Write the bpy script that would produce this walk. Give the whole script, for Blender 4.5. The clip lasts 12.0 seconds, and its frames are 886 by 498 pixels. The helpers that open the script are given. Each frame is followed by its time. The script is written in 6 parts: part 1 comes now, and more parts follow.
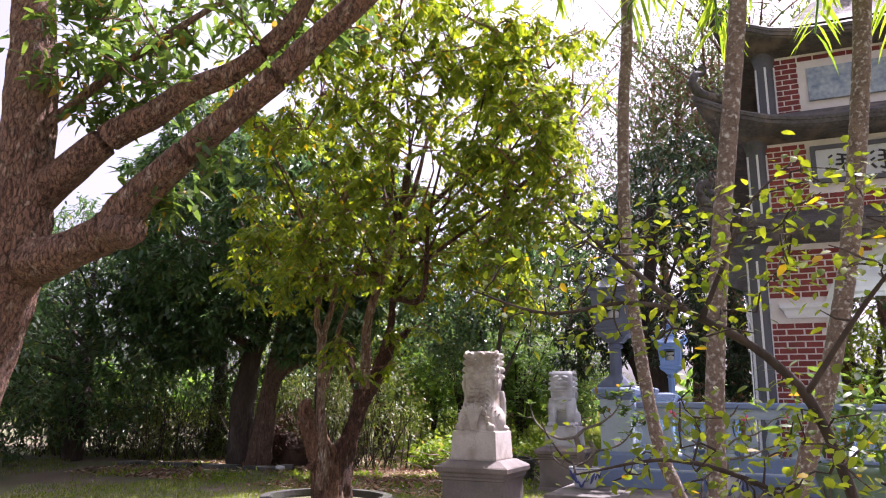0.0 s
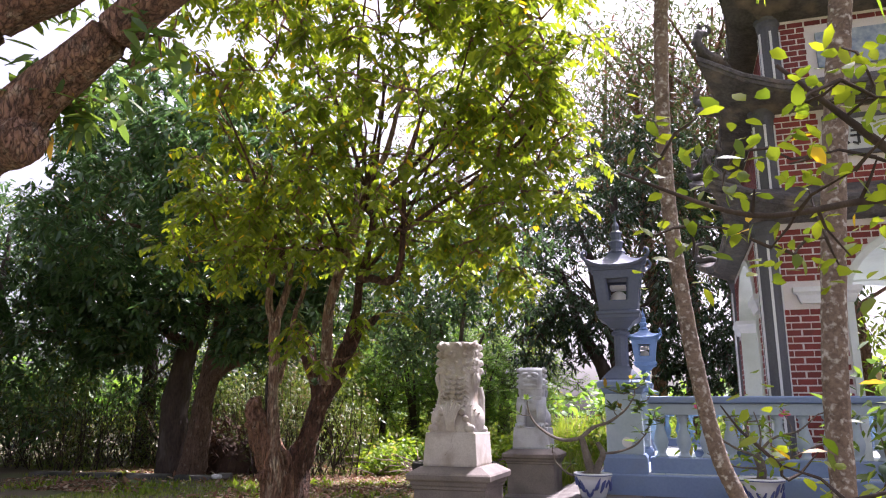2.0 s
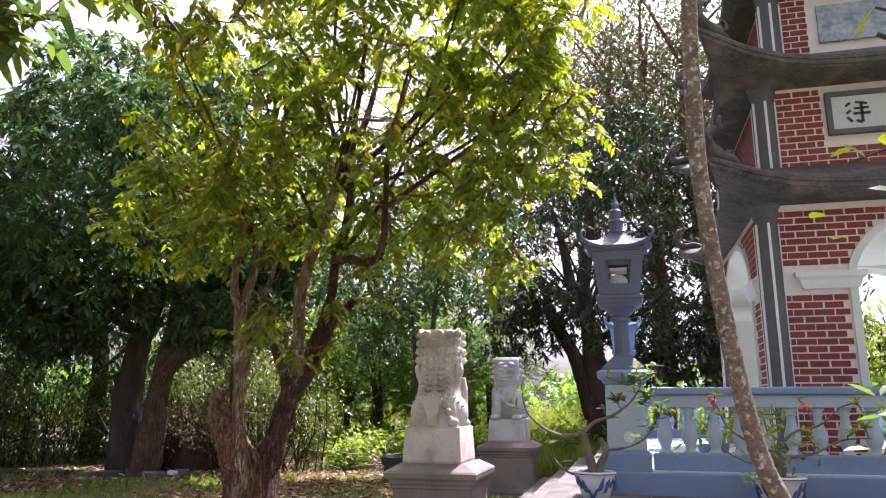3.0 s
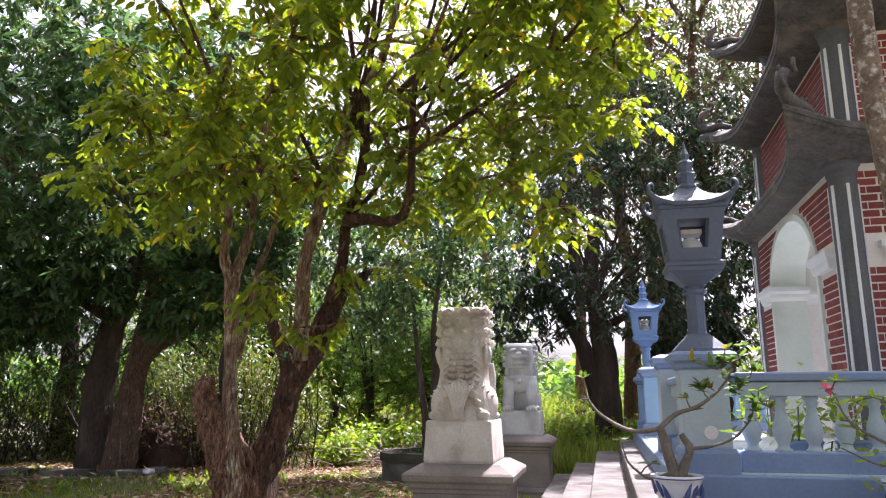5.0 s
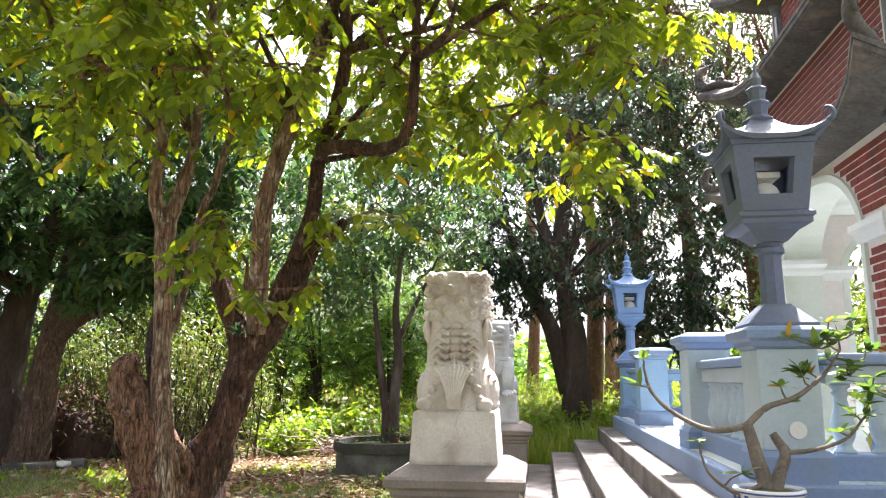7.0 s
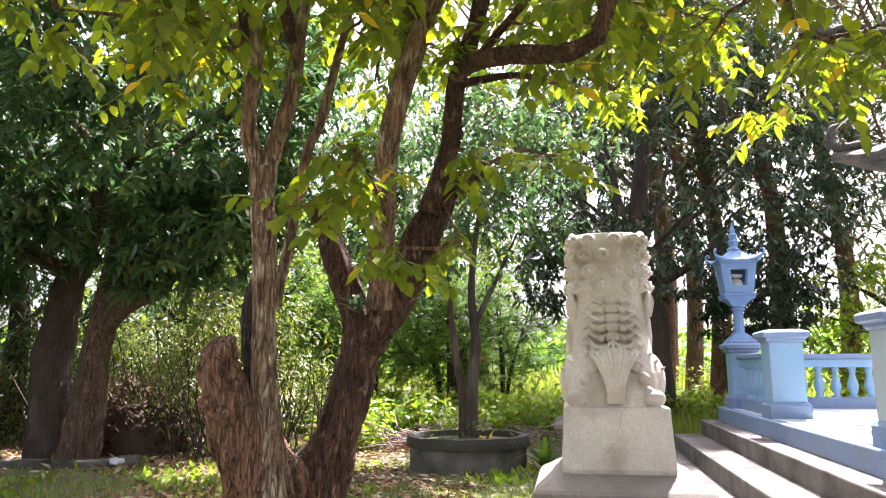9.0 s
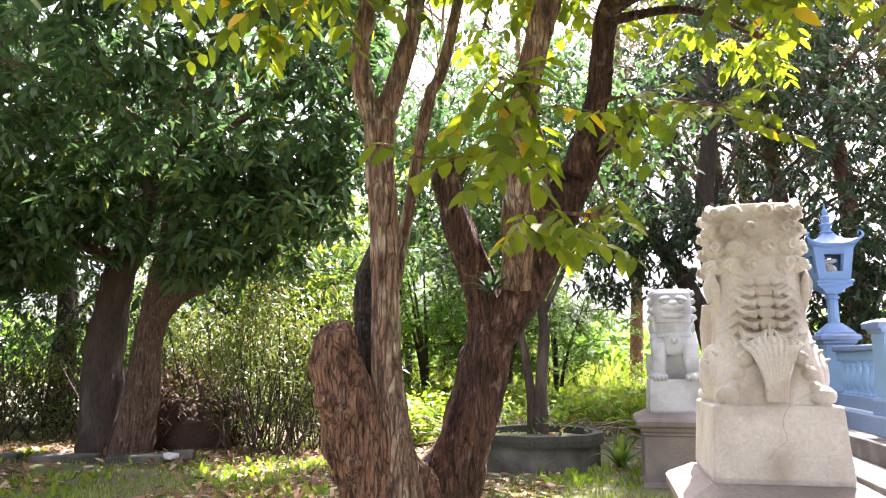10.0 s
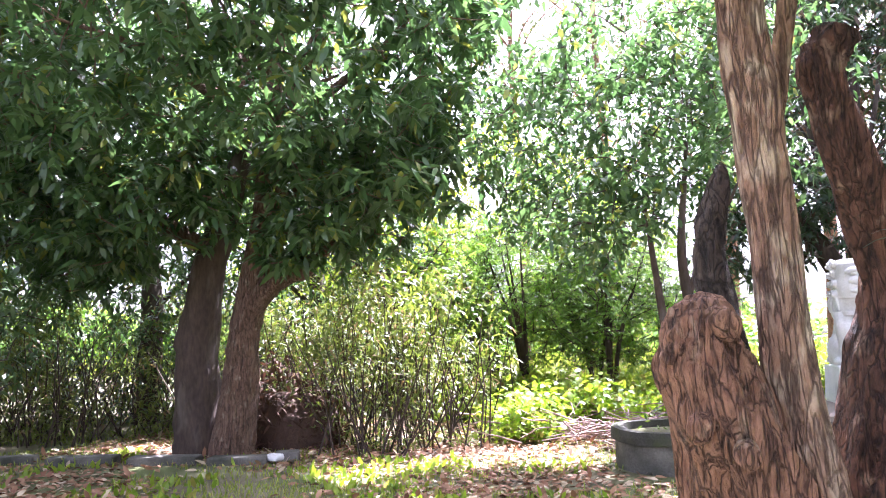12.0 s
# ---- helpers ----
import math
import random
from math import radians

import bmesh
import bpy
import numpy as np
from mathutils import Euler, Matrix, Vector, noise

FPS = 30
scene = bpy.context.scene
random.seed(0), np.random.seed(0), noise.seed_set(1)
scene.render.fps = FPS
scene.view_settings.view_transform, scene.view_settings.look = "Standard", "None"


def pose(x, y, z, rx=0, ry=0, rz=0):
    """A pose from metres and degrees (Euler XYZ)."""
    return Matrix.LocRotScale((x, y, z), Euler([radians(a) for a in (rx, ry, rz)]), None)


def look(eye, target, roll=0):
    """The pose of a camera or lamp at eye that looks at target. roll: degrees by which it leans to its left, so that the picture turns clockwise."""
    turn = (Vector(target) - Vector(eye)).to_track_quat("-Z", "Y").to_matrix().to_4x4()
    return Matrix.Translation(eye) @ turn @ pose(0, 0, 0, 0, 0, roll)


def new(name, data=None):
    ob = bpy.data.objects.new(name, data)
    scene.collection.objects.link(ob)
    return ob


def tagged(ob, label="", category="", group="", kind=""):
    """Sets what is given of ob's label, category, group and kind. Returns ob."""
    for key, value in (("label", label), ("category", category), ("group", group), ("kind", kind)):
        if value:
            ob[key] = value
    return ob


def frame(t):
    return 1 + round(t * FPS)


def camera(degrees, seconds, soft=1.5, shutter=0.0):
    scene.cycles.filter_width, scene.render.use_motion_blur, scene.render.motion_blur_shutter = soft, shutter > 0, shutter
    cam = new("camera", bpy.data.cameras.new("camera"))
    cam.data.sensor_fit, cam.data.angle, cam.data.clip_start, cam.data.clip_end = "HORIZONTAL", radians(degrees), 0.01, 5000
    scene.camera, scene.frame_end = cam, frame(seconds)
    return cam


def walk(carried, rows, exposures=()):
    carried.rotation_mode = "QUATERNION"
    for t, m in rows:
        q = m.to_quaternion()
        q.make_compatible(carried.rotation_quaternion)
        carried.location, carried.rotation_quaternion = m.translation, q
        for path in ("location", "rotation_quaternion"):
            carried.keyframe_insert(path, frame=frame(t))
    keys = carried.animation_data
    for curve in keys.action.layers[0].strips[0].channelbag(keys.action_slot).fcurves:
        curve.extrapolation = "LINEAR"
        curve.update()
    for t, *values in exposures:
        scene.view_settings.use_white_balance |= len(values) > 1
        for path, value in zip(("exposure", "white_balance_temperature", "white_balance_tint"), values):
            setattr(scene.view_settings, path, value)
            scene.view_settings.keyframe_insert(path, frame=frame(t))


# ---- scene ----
cam = camera(63.7, 12.0, soft=1.1)
PATH = [
    (0, (-0.229, 0.649, 1.371), (-0.983, 2.447, 1.815), 0.9),
    (0.5, (-0.436, 0.84, 1.35), (-1.152, 2.651, 1.806), 0.7),
    (1, (-0.639, 1.127, 1.35), (-1.318, 2.953, 1.805), 0.3),
    (1.5, (-0.801, 1.359, 1.324), (-1.454, 3.193, 1.783), 0.6),
    (2, (-1.023, 1.581, 1.317), (-1.613, 3.437, 1.773), 0.4),
    (2.5, (-1.234, 1.834, 1.325), (-1.728, 3.72, 1.772), 0.1),
    (3, (-1.417, 2.073, 1.347), (-1.898, 3.966, 1.777), 0.1),
    (5, (-2.08, 3.019, 1.335), (-2.504, 4.931, 1.743), -0.1),
    (5.5, (-2.181, 3.335, 1.358), (-2.575, 5.256, 1.752), -0.1),
    (6, (-2.357, 3.598, 1.364), (-2.677, 5.535, 1.744), -0.2),
    (6.5, (-2.535, 3.87, 1.354), (-2.803, 5.817, 1.724), 0.0),
    (7, (-2.699, 4.145, 1.361), (-2.959, 6.095, 1.719), 0.1),
    (9, (-3.491, 5.025, 1.355), (-3.833, 6.968, 1.684), -0.3),
    (9.5, (-3.75, 5.262, 1.352), (-4.11, 7.203, 1.671), -0.3),
    (10, (-4.019, 5.443, 1.351), (-4.444, 7.372, 1.661), -0.2),
    (10.5, (-4.29, 5.611, 1.352), (-4.792, 7.523, 1.652), -0.2),
    (11, (-4.524, 5.845, 1.367), (-5.075, 7.745, 1.661), -0.2),
    (11.5, (-4.781, 6.029, 1.389), (-5.355, 7.924, 1.668), -1.0),
    (12, (-5.01, 6.221, 1.39), (-5.585, 8.116, 1.664), -1.3),
]
EXPOSURES = [(0.0, 1.22, 6050, 36), (3.0, 1.45, 6050, 30), (5.5, 1.62, 6050, 25), (7.0, 2.15, 6250, 19), (9.0, 2.2, 6200, 22), (10.5, 2.82, 6100, 29), (12.0, 3.08, 5700, 34)]
walk(cam, [(t, look(eye, target, roll)) for t, eye, target, roll in PATH], EXPOSURES)

# ---- sky and sun ----
SUN_EL, SUN_AZ = 60.0, 22.0  # elevation, and degrees from +y towards +x
world = bpy.data.worlds.new("sky_world")
scene.world = world
world.use_nodes = True
wn = world.node_tree.nodes
sky = wn.new("ShaderNodeTexSky")
sky.sky_type = "NISHITA"
sky.sun_disc = False
sky.sun_elevation, sky.sun_rotation = radians(SUN_EL), radians(SUN_AZ)
sky.dust_density, sky.air_density, sky.ozone_density = 6.0, 1.0, 0.6
wn["Background"].inputs["Strength"].default_value = 0.12
haze = wn.new("ShaderNodeHueSaturation")
haze.inputs["Saturation"].default_value = 0.35
world.node_tree.links.new(sky.outputs["Color"], haze.inputs["Color"])
world.node_tree.links.new(haze.outputs["Color"], wn["Background"].inputs["Color"])
sun = new("sun", bpy.data.lights.new("sun", "SUN"))
sun.data.energy, sun.data.angle, sun.data.color = 5.0, radians(0.6), (1.0, 0.97, 0.92)
sun_way = Vector((math.sin(radians(SUN_AZ)) * math.cos(radians(SUN_EL)), math.cos(radians(SUN_AZ)) * math.cos(radians(SUN_EL)), math.sin(radians(SUN_EL))))
sun.matrix_world = look(sun_way * 40, (0, 0, 0))

# ---- materials ----
def rgba(c):
    return (c[0], c[1], c[2], 1.0)


def surface(name, a, b, rough=0.8, scale=6.0, fine=60.0, bump=0.3, stain=None, stain_scale=1.3, stain_amount=0.5, metal=0.0, stretch=(1, 1, 1), vary=0.0, bump_dist=0.01):
    """Two colours mixed by coarse and fine noise, an optional stain colour in blotches, and relief."""
    m = bpy.data.materials.new(name)
    m.use_nodes = True
    n, l = m.node_tree.nodes, m.node_tree.links
    p = n["Principled BSDF"]
    geo = n.new("ShaderNodeNewGeometry")
    mp = n.new("ShaderNodeMapping")
    mp.inputs["Scale"].default_value = stretch
    l.new(geo.outputs["Position"], mp.inputs["Vector"])

    def grain(s, detail=4.0):
        t = n.new("ShaderNodeTexNoise")
        t.inputs["Scale"].default_value, t.inputs["Detail"].default_value = s, detail
        l.new(mp.outputs["Vector"], t.inputs["Vector"])
        return t.outputs["Fac"]

    def ramp(src, lo, hi):
        r = n.new("ShaderNodeMapRange")
        r.inputs["From Min"].default_value, r.inputs["From Max"].default_value = lo, hi
        l.new(src, r.inputs["Value"])
        return r.outputs["Result"]

    def mixed(fac, ca, cb):
        x = n.new("ShaderNodeMix")
        x.data_type = "RGBA"
        l.new(fac, x.inputs["Factor"])
        for sock, c in ((x.inputs[6], ca), (x.inputs[7], cb)):
            if isinstance(c, tuple):
                sock.default_value = rgba(c)
            else:
                l.new(c, sock)
        return x.outputs[2]

    g1, g2 = grain(scale), grain(fine, 6.0)
    add = n.new("ShaderNodeMath")
    add.operation = "MULTIPLY_ADD"
    add.inputs[1].default_value = 0.5
    l.new(g2, add.inputs[0])
    half = n.new("ShaderNodeMath")
    half.operation = "MULTIPLY"
    half.inputs[1].default_value = 0.5
    l.new(g1, half.inputs[0])
    l.new(half.outputs[0], add.inputs[2])
    col = mixed(ramp(add.outputs[0], 0.35, 0.65), tuple(a), tuple(b))
    if stain:
        f = ramp(grain(stain_scale, 8.0), 0.62 - 0.25 * stain_amount, 0.72)
        col = mixed(f, col, tuple(stain))
    if vary:
        info = n.new("ShaderNodeObjectInfo")
        hsv = n.new("ShaderNodeHueSaturation")
        r = n.new("ShaderNodeMapRange")
        r.inputs["To Min"].default_value, r.inputs["To Max"].default_value = 1 - vary, 1 + vary
        l.new(info.outputs["Random"], r.inputs["Value"])
        l.new(r.outputs["Result"], hsv.inputs["Value"])
        l.new(col, hsv.inputs["Color"])
        col = hsv.outputs["Color"]
    l.new(col, p.inputs["Base Color"])
    p.inputs["Roughness"].default_value, p.inputs["Metallic"].default_value = rough, metal
    if bump:
        bp = n.new("ShaderNodeBump")
        bp.inputs["Strength"].default_value, bp.inputs["Distance"].default_value = bump, bump_dist
        l.new(add.outputs[0], bp.inputs["Height"])
        l.new(bp.outputs["Normal"], p.inputs["Normal"])
    return m


def foliage(name, a, b, old=None, old_share=0.06, glow=0.5, rough=0.45, through_col=None):
    """Leaves: colour varies from leaf to leaf, some old ones; light passes through them."""
    m = bpy.data.materials.new(name)
    m.use_nodes = True
    n, l = m.node_tree.nodes, m.node_tree.links
    p = n["Principled BSDF"]
    geo = n.new("ShaderNodeNewGeometry")
    x = n.new("ShaderNodeMix")
    x.data_type = "RGBA"
    l.new(geo.outputs["Random Per Island"], x.inputs["Factor"])
    x.inputs[6].default_value, x.inputs[7].default_value = rgba(a), rgba(b)
    col = x.outputs[2]
    if old:
        r = n.new("ShaderNodeMath")
        r.operation = "MULTIPLY"
        r.inputs[1].default_value = 7.31
        l.new(geo.outputs["Random Per Island"], r.inputs[0])
        fr = n.new("ShaderNodeMath")
        fr.operation = "FRACT"
        l.new(r.outputs[0], fr.inputs[0])
        lt = n.new("ShaderNodeMath")
        lt.operation = "LESS_THAN"
        lt.inputs[1].default_value = old_share
        l.new(fr.outputs[0], lt.inputs[0])
        y = n.new("ShaderNodeMix")
        y.data_type = "RGBA"
        l.new(lt.outputs[0], y.inputs["Factor"])
        l.new(col, y.inputs[6])
        y.inputs[7].default_value = rgba(old)
        col = y.outputs[2]
    l.new(col, p.inputs["Base Color"])
    p.inputs["Roughness"].default_value = rough
    tr = n.new("ShaderNodeBsdfTranslucent")
    hs = n.new("ShaderNodeHueSaturation")
    hs.inputs["Hue"].default_value, hs.inputs["Saturation"].default_value, hs.inputs["Value"].default_value = 0.49, 1.1, 1.9
    l.new(col, hs.inputs["Color"])
    l.new(hs.outputs["Color"], tr.inputs["Color"])
    mx = n.new("ShaderNodeMixShader")
    mx.inputs["Fac"].default_value = glow
    l.new(p.outputs["BSDF"], mx.inputs[1])
    l.new(tr.outputs["BSDF"], mx.inputs[2])
    l.new(mx.outputs["Shader"], n["Material Output"].inputs["Surface"])
    return m


def bark(name, a, b, plate, crack=(0.05, 0.03, 0.02), size=16.0, stretch=0.16, plates=0.4, depth=0.03):
    """Bark with long ragged fissures, and pale flaked patches."""
    m = surface(name, a, b, 0.92, 9, 55, 1.0, plate, 19.0, plates, stretch=(1, 1, 0.55), bump_dist=0.02)
    n, l = m.node_tree.nodes, m.node_tree.links
    p = n["Principled BSDF"]
    geo = n.new("ShaderNodeNewGeometry")
    mp = n.new("ShaderNodeMapping")
    mp.inputs["Scale"].default_value = (1, 1, stretch)
    l.new(geo.outputs["Position"], mp.inputs["Vector"])
    vo = n.new("ShaderNodeTexNoise")
    vo.inputs["Scale"].default_value, vo.inputs["Detail"].default_value, vo.inputs["Roughness"].default_value, vo.inputs["Distortion"].default_value = size, 6.0, 0.65, 0.5
    l.new(mp.outputs["Vector"], vo.inputs["Vector"])
    r = n.new("ShaderNodeMapRange")
    r.inputs["From Min"].default_value, r.inputs["From Max"].default_value = 0.32, 0.47
    l.new(vo.outputs["Fac"], r.inputs["Value"])
    wob = n.new("ShaderNodeTexNoise")
    wob.inputs["Scale"].default_value, wob.inputs["Detail"].default_value = size * 0.5, 3.0
    l.new(mp.outputs["Vector"], wob.inputs["Vector"])
    sway = n.new("ShaderNodeVectorMath")
    sway.operation = "MULTIPLY_ADD"
    sway.inputs[1].default_value = (0.05, 0.05, 0.05)
    l.new(wob.outputs["Color"], sway.inputs[0])
    l.new(mp.outputs["Vector"], sway.inputs[2])
    cell = n.new("ShaderNodeTexVoronoi")
    cell.feature = "DISTANCE_TO_EDGE"
    cell.inputs["Scale"].default_value = size * 0.75
    l.new(sway.outputs["Vector"], cell.inputs["Vector"])
    gap = n.new("ShaderNodeMapRange")
    gap.inputs["From Max"].default_value, gap.inputs["To Min"].default_value = 0.07, 0.4
    l.new(cell.outputs["Distance"], gap.inputs["Value"])
    both = n.new("ShaderNodeMath")
    both.operation = "MULTIPLY"
    l.new(r.outputs["Result"], both.inputs[0])
    l.new(gap.outputs["Result"], both.inputs[1])
    high = n.new("ShaderNodeMath")
    high.operation = "ADD"
    l.new(vo.outputs["Fac"], high.inputs[0])
    l.new(both.outputs[0], high.inputs[1])
    old = p.inputs["Base Color"].links[0].from_socket
    x = n.new("ShaderNodeMix")
    x.data_type = "RGBA"
    l.new(both.outputs[0], x.inputs["Factor"])
    x.inputs[6].default_value = rgba(crack)
    l.new(old, x.inputs[7])
    l.new(x.outputs[2], p.inputs["Base Color"])
    bp = n.new("ShaderNodeBump")
    bp.inputs["Strength"].default_value, bp.inputs["Distance"].default_value = 1.0, depth
    l.new(high.outputs[0], bp.inputs["Height"])
    l.new(p.inputs["Normal"].links[0].from_socket, bp.inputs["Normal"])
    l.new(bp.outputs["Normal"], p.inputs["Normal"])
    return m


M_SOIL = surface("soil_litter", (0.10, 0.075, 0.05), (0.17, 0.13, 0.085), 0.95, 2.0, 40, 0.8, (0.09, 0.13, 0.03), 0.5, 0.9, bump_dist=0.03)
def cracked(m, scale, width, colour, where):
    """Adds thin wandering cracks, more of them where a coarse noise is high."""
    n, l = m.node_tree.nodes, m.node_tree.links
    p = n["Principled BSDF"]
    geo = n.new("ShaderNodeNewGeometry")
    out = []
    for s, d, lo, hi in ((scale, 3.0, 0.0, width), (1.7, 2.0, where, where + 0.06)):
        t = n.new("ShaderNodeTexNoise")
        t.inputs["Scale"].default_value, t.inputs["Detail"].default_value = s, d
        l.new(geo.outputs["Position"], t.inputs["Vector"])
        v = t.outputs["Fac"]
        if not out:
            a = n.new("ShaderNodeMath")
            a.operation = "SUBTRACT"
            a.inputs[1].default_value = 0.5
            l.new(v, a.inputs[0])
            b = n.new("ShaderNodeMath")
            b.operation = "ABSOLUTE"
            l.new(a.outputs[0], b.inputs[0])
            v = b.outputs[0]
        r = n.new("ShaderNodeMapRange")
        r.inputs["From Min"].default_value, r.inputs["From Max"].default_value = lo, hi
        if not out:
            r.inputs["To Min"].default_value, r.inputs["To Max"].default_value = 0.85, 0.0
        l.new(v, r.inputs["Value"])
        out.append(r.outputs["Result"])
    f = n.new("ShaderNodeMath")
    f.operation = "MULTIPLY"
    l.new(out[0], f.inputs[0])
    l.new(out[1], f.inputs[1])
    x = n.new("ShaderNodeMix")
    x.data_type = "RGBA"
    l.new(f.outputs[0], x.inputs["Factor"])
    l.new(p.inputs["Base Color"].links[0].from_socket, x.inputs[6])
    x.inputs[7].default_value = rgba(colour)
    l.new(x.outputs[2], p.inputs["Base Color"])
    return m


M_MARBLE = cracked(surface("weathered_marble", (0.52, 0.47, 0.415), (0.70, 0.65, 0.59), 0.7, 5, 70, 0.5, (0.36, 0.29, 0.225), 4.2, 0.55, bump_dist=0.006), 1.6, 0.0022, (0.26, 0.19, 0.13), 0.58)
M_WHITE_STONE = surface("white_stone", (0.44, 0.46, 0.47), (0.60, 0.61, 0.61), 0.7, 5, 70, 0.4, (0.28, 0.275, 0.255), 3.6, 0.6, bump_dist=0.006)
M_PEDESTAL = surface("pedestal_concrete", (0.20, 0.17, 0.15), (0.29, 0.25, 0.22), 0.85, 4, 60, 0.4, (0.12, 0.10, 0.09), 1.6, 0.6)
M_STEP = surface("worn_step_concrete", (0.105, 0.095, 0.086), (0.215, 0.195, 0.175), 0.85, 4, 50, 0.6, (0.06, 0.048, 0.04), 3.0, 0.9)
M_TERRACE = surface("terrace_tiles", (0.50, 0.56, 0.56), (0.60, 0.65, 0.65), 0.4, 3, 50, 0.1, (0.40, 0.42, 0.42), 1.5, 0.4)
M_BLUE = surface("blue_painted_concrete", (0.17, 0.24, 0.40), (0.22, 0.30, 0.46), 0.6, 3, 50, 0.2, (0.20, 0.25, 0.33), 2.5, 0.4, bump_dist=0.004)
# One lantern paint twice: shade put into the near colour, sun into the far.
M_LANTERN_SHADED = surface("blue_paint_shaded", (0.085, 0.105, 0.17), (0.12, 0.145, 0.22), 0.55, 3, 50, 0.2, (0.10, 0.12, 0.16), 2.5, 0.4, bump_dist=0.004)
M_LANTERN_SUNLIT = surface("blue_paint_sunlit", (0.13, 0.24, 0.46), (0.18, 0.30, 0.53), 0.55, 3, 50, 0.2, (0.16, 0.25, 0.42), 2.5, 0.4, bump_dist=0.004)
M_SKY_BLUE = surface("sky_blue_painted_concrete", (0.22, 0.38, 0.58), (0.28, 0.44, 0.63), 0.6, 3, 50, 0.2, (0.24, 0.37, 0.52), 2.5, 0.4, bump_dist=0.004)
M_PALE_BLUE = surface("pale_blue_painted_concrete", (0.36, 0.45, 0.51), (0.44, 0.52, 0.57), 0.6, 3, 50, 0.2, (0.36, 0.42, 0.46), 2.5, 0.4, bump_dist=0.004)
M_BRICK = surface("red_brick_paint", (0.17, 0.026, 0.02), (0.25, 0.045, 0.032), 0.7, 9, 70, 0.4, (0.13, 0.03, 0.025), 5, 0.5, vary=0.2, bump_dist=0.004)
M_MORTAR = surface("pale_mortar", (0.66, 0.60, 0.57), (0.76, 0.71, 0.68), 0.9, 9, 60, 0.3)
M_CREAM = surface("cream_plaster", (0.60, 0.64, 0.58), (0.68, 0.71, 0.66), 0.7, 3, 40, 0.15, (0.48, 0.51, 0.45), 1.5, 0.4)
M_DARK = surface("dark_concrete", (0.045, 0.04, 0.037), (0.12, 0.11, 0.10), 0.8, 5, 30, 0.9, (0.22, 0.17, 0.13), 3.2, 0.4, bump_dist=0.03)
M_COLUMN = surface("dark_grey_paint", (0.075, 0.075, 0.085), (0.11, 0.11, 0.12), 0.6, 4, 50, 0.2)
M_STRIP = surface("white_paint", (0.66, 0.66, 0.66), (0.76, 0.76, 0.75), 0.6, 4, 50, 0.1)
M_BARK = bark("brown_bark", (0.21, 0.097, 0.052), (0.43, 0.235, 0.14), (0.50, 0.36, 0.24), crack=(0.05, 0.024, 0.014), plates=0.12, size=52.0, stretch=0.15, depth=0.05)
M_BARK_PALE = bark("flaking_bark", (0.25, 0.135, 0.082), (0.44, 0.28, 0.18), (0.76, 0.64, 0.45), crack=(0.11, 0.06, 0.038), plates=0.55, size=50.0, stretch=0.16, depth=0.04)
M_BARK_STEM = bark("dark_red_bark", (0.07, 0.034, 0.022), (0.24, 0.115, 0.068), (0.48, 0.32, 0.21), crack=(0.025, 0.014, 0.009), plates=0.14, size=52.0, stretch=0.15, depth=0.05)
M_BARK_CHAR = bark("black_dead_bark", (0.035, 0.026, 0.02), (0.085, 0.062, 0.047), (0.14, 0.11, 0.085), crack=(0.008, 0.006, 0.005), plates=0.1, size=46.0, stretch=0.4)
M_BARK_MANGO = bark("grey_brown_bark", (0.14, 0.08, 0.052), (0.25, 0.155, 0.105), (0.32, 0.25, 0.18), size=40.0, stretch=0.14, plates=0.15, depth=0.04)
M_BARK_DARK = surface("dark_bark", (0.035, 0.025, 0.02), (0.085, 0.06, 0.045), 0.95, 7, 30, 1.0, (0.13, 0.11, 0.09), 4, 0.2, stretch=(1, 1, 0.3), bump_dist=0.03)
M_BARK_FORE = bark("red_brown_bark", (0.20, 0.10, 0.062), (0.38, 0.215, 0.14), (0.48, 0.36, 0.26), crack=(0.07, 0.04, 0.025), size=50.0, stretch=0.4, plates=0.25, depth=0.03)
M_PALM = surface("palm_stem_bark", (0.10, 0.07, 0.05), (0.24, 0.175, 0.13), 0.9, 14, 70, 1.0, (0.56, 0.53, 0.47), 34, 0.35, bump_dist=0.012)
M_LEAF_MAIN = foliage("yellow_green_leaf", (0.085, 0.137, 0.017), (0.215, 0.265, 0.028), (0.52, 0.38, 0.04), 0.02, 0.55)
M_LEAF_FORE = foliage("mid_green_leaf", (0.05, 0.10, 0.025), (0.11, 0.17, 0.03), (0.3, 0.2, 0.04), 0.04, 0.5)
M_LEAF_BAMBOO = foliage("bamboo_leaf", (0.065, 0.105, 0.02), (0.15, 0.19, 0.038), (0.20, 0.15, 0.07), 0.1, 0.32)
M_LEAF_MANGO = foliage("deep_green_leaf", (0.034, 0.078, 0.027), (0.08, 0.145, 0.048), (0.16, 0.19, 0.04), 0.05, 0.4, 0.28)
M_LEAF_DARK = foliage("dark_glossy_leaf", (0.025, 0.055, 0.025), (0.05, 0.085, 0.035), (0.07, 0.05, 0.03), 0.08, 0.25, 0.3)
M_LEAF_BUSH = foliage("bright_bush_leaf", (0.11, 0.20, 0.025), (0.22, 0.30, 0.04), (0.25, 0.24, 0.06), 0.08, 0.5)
M_LEAF_FEATHER = foliage("feathery_leaf", (0.075, 0.165, 0.03), (0.15, 0.25, 0.045), None, 0, 0.5)
M_LEAF_TALL = foliage("grey_green_leaf", (0.055, 0.085, 0.03), (0.11, 0.14, 0.05), (0.16, 0.10, 0.06), 0.06, 0.25)
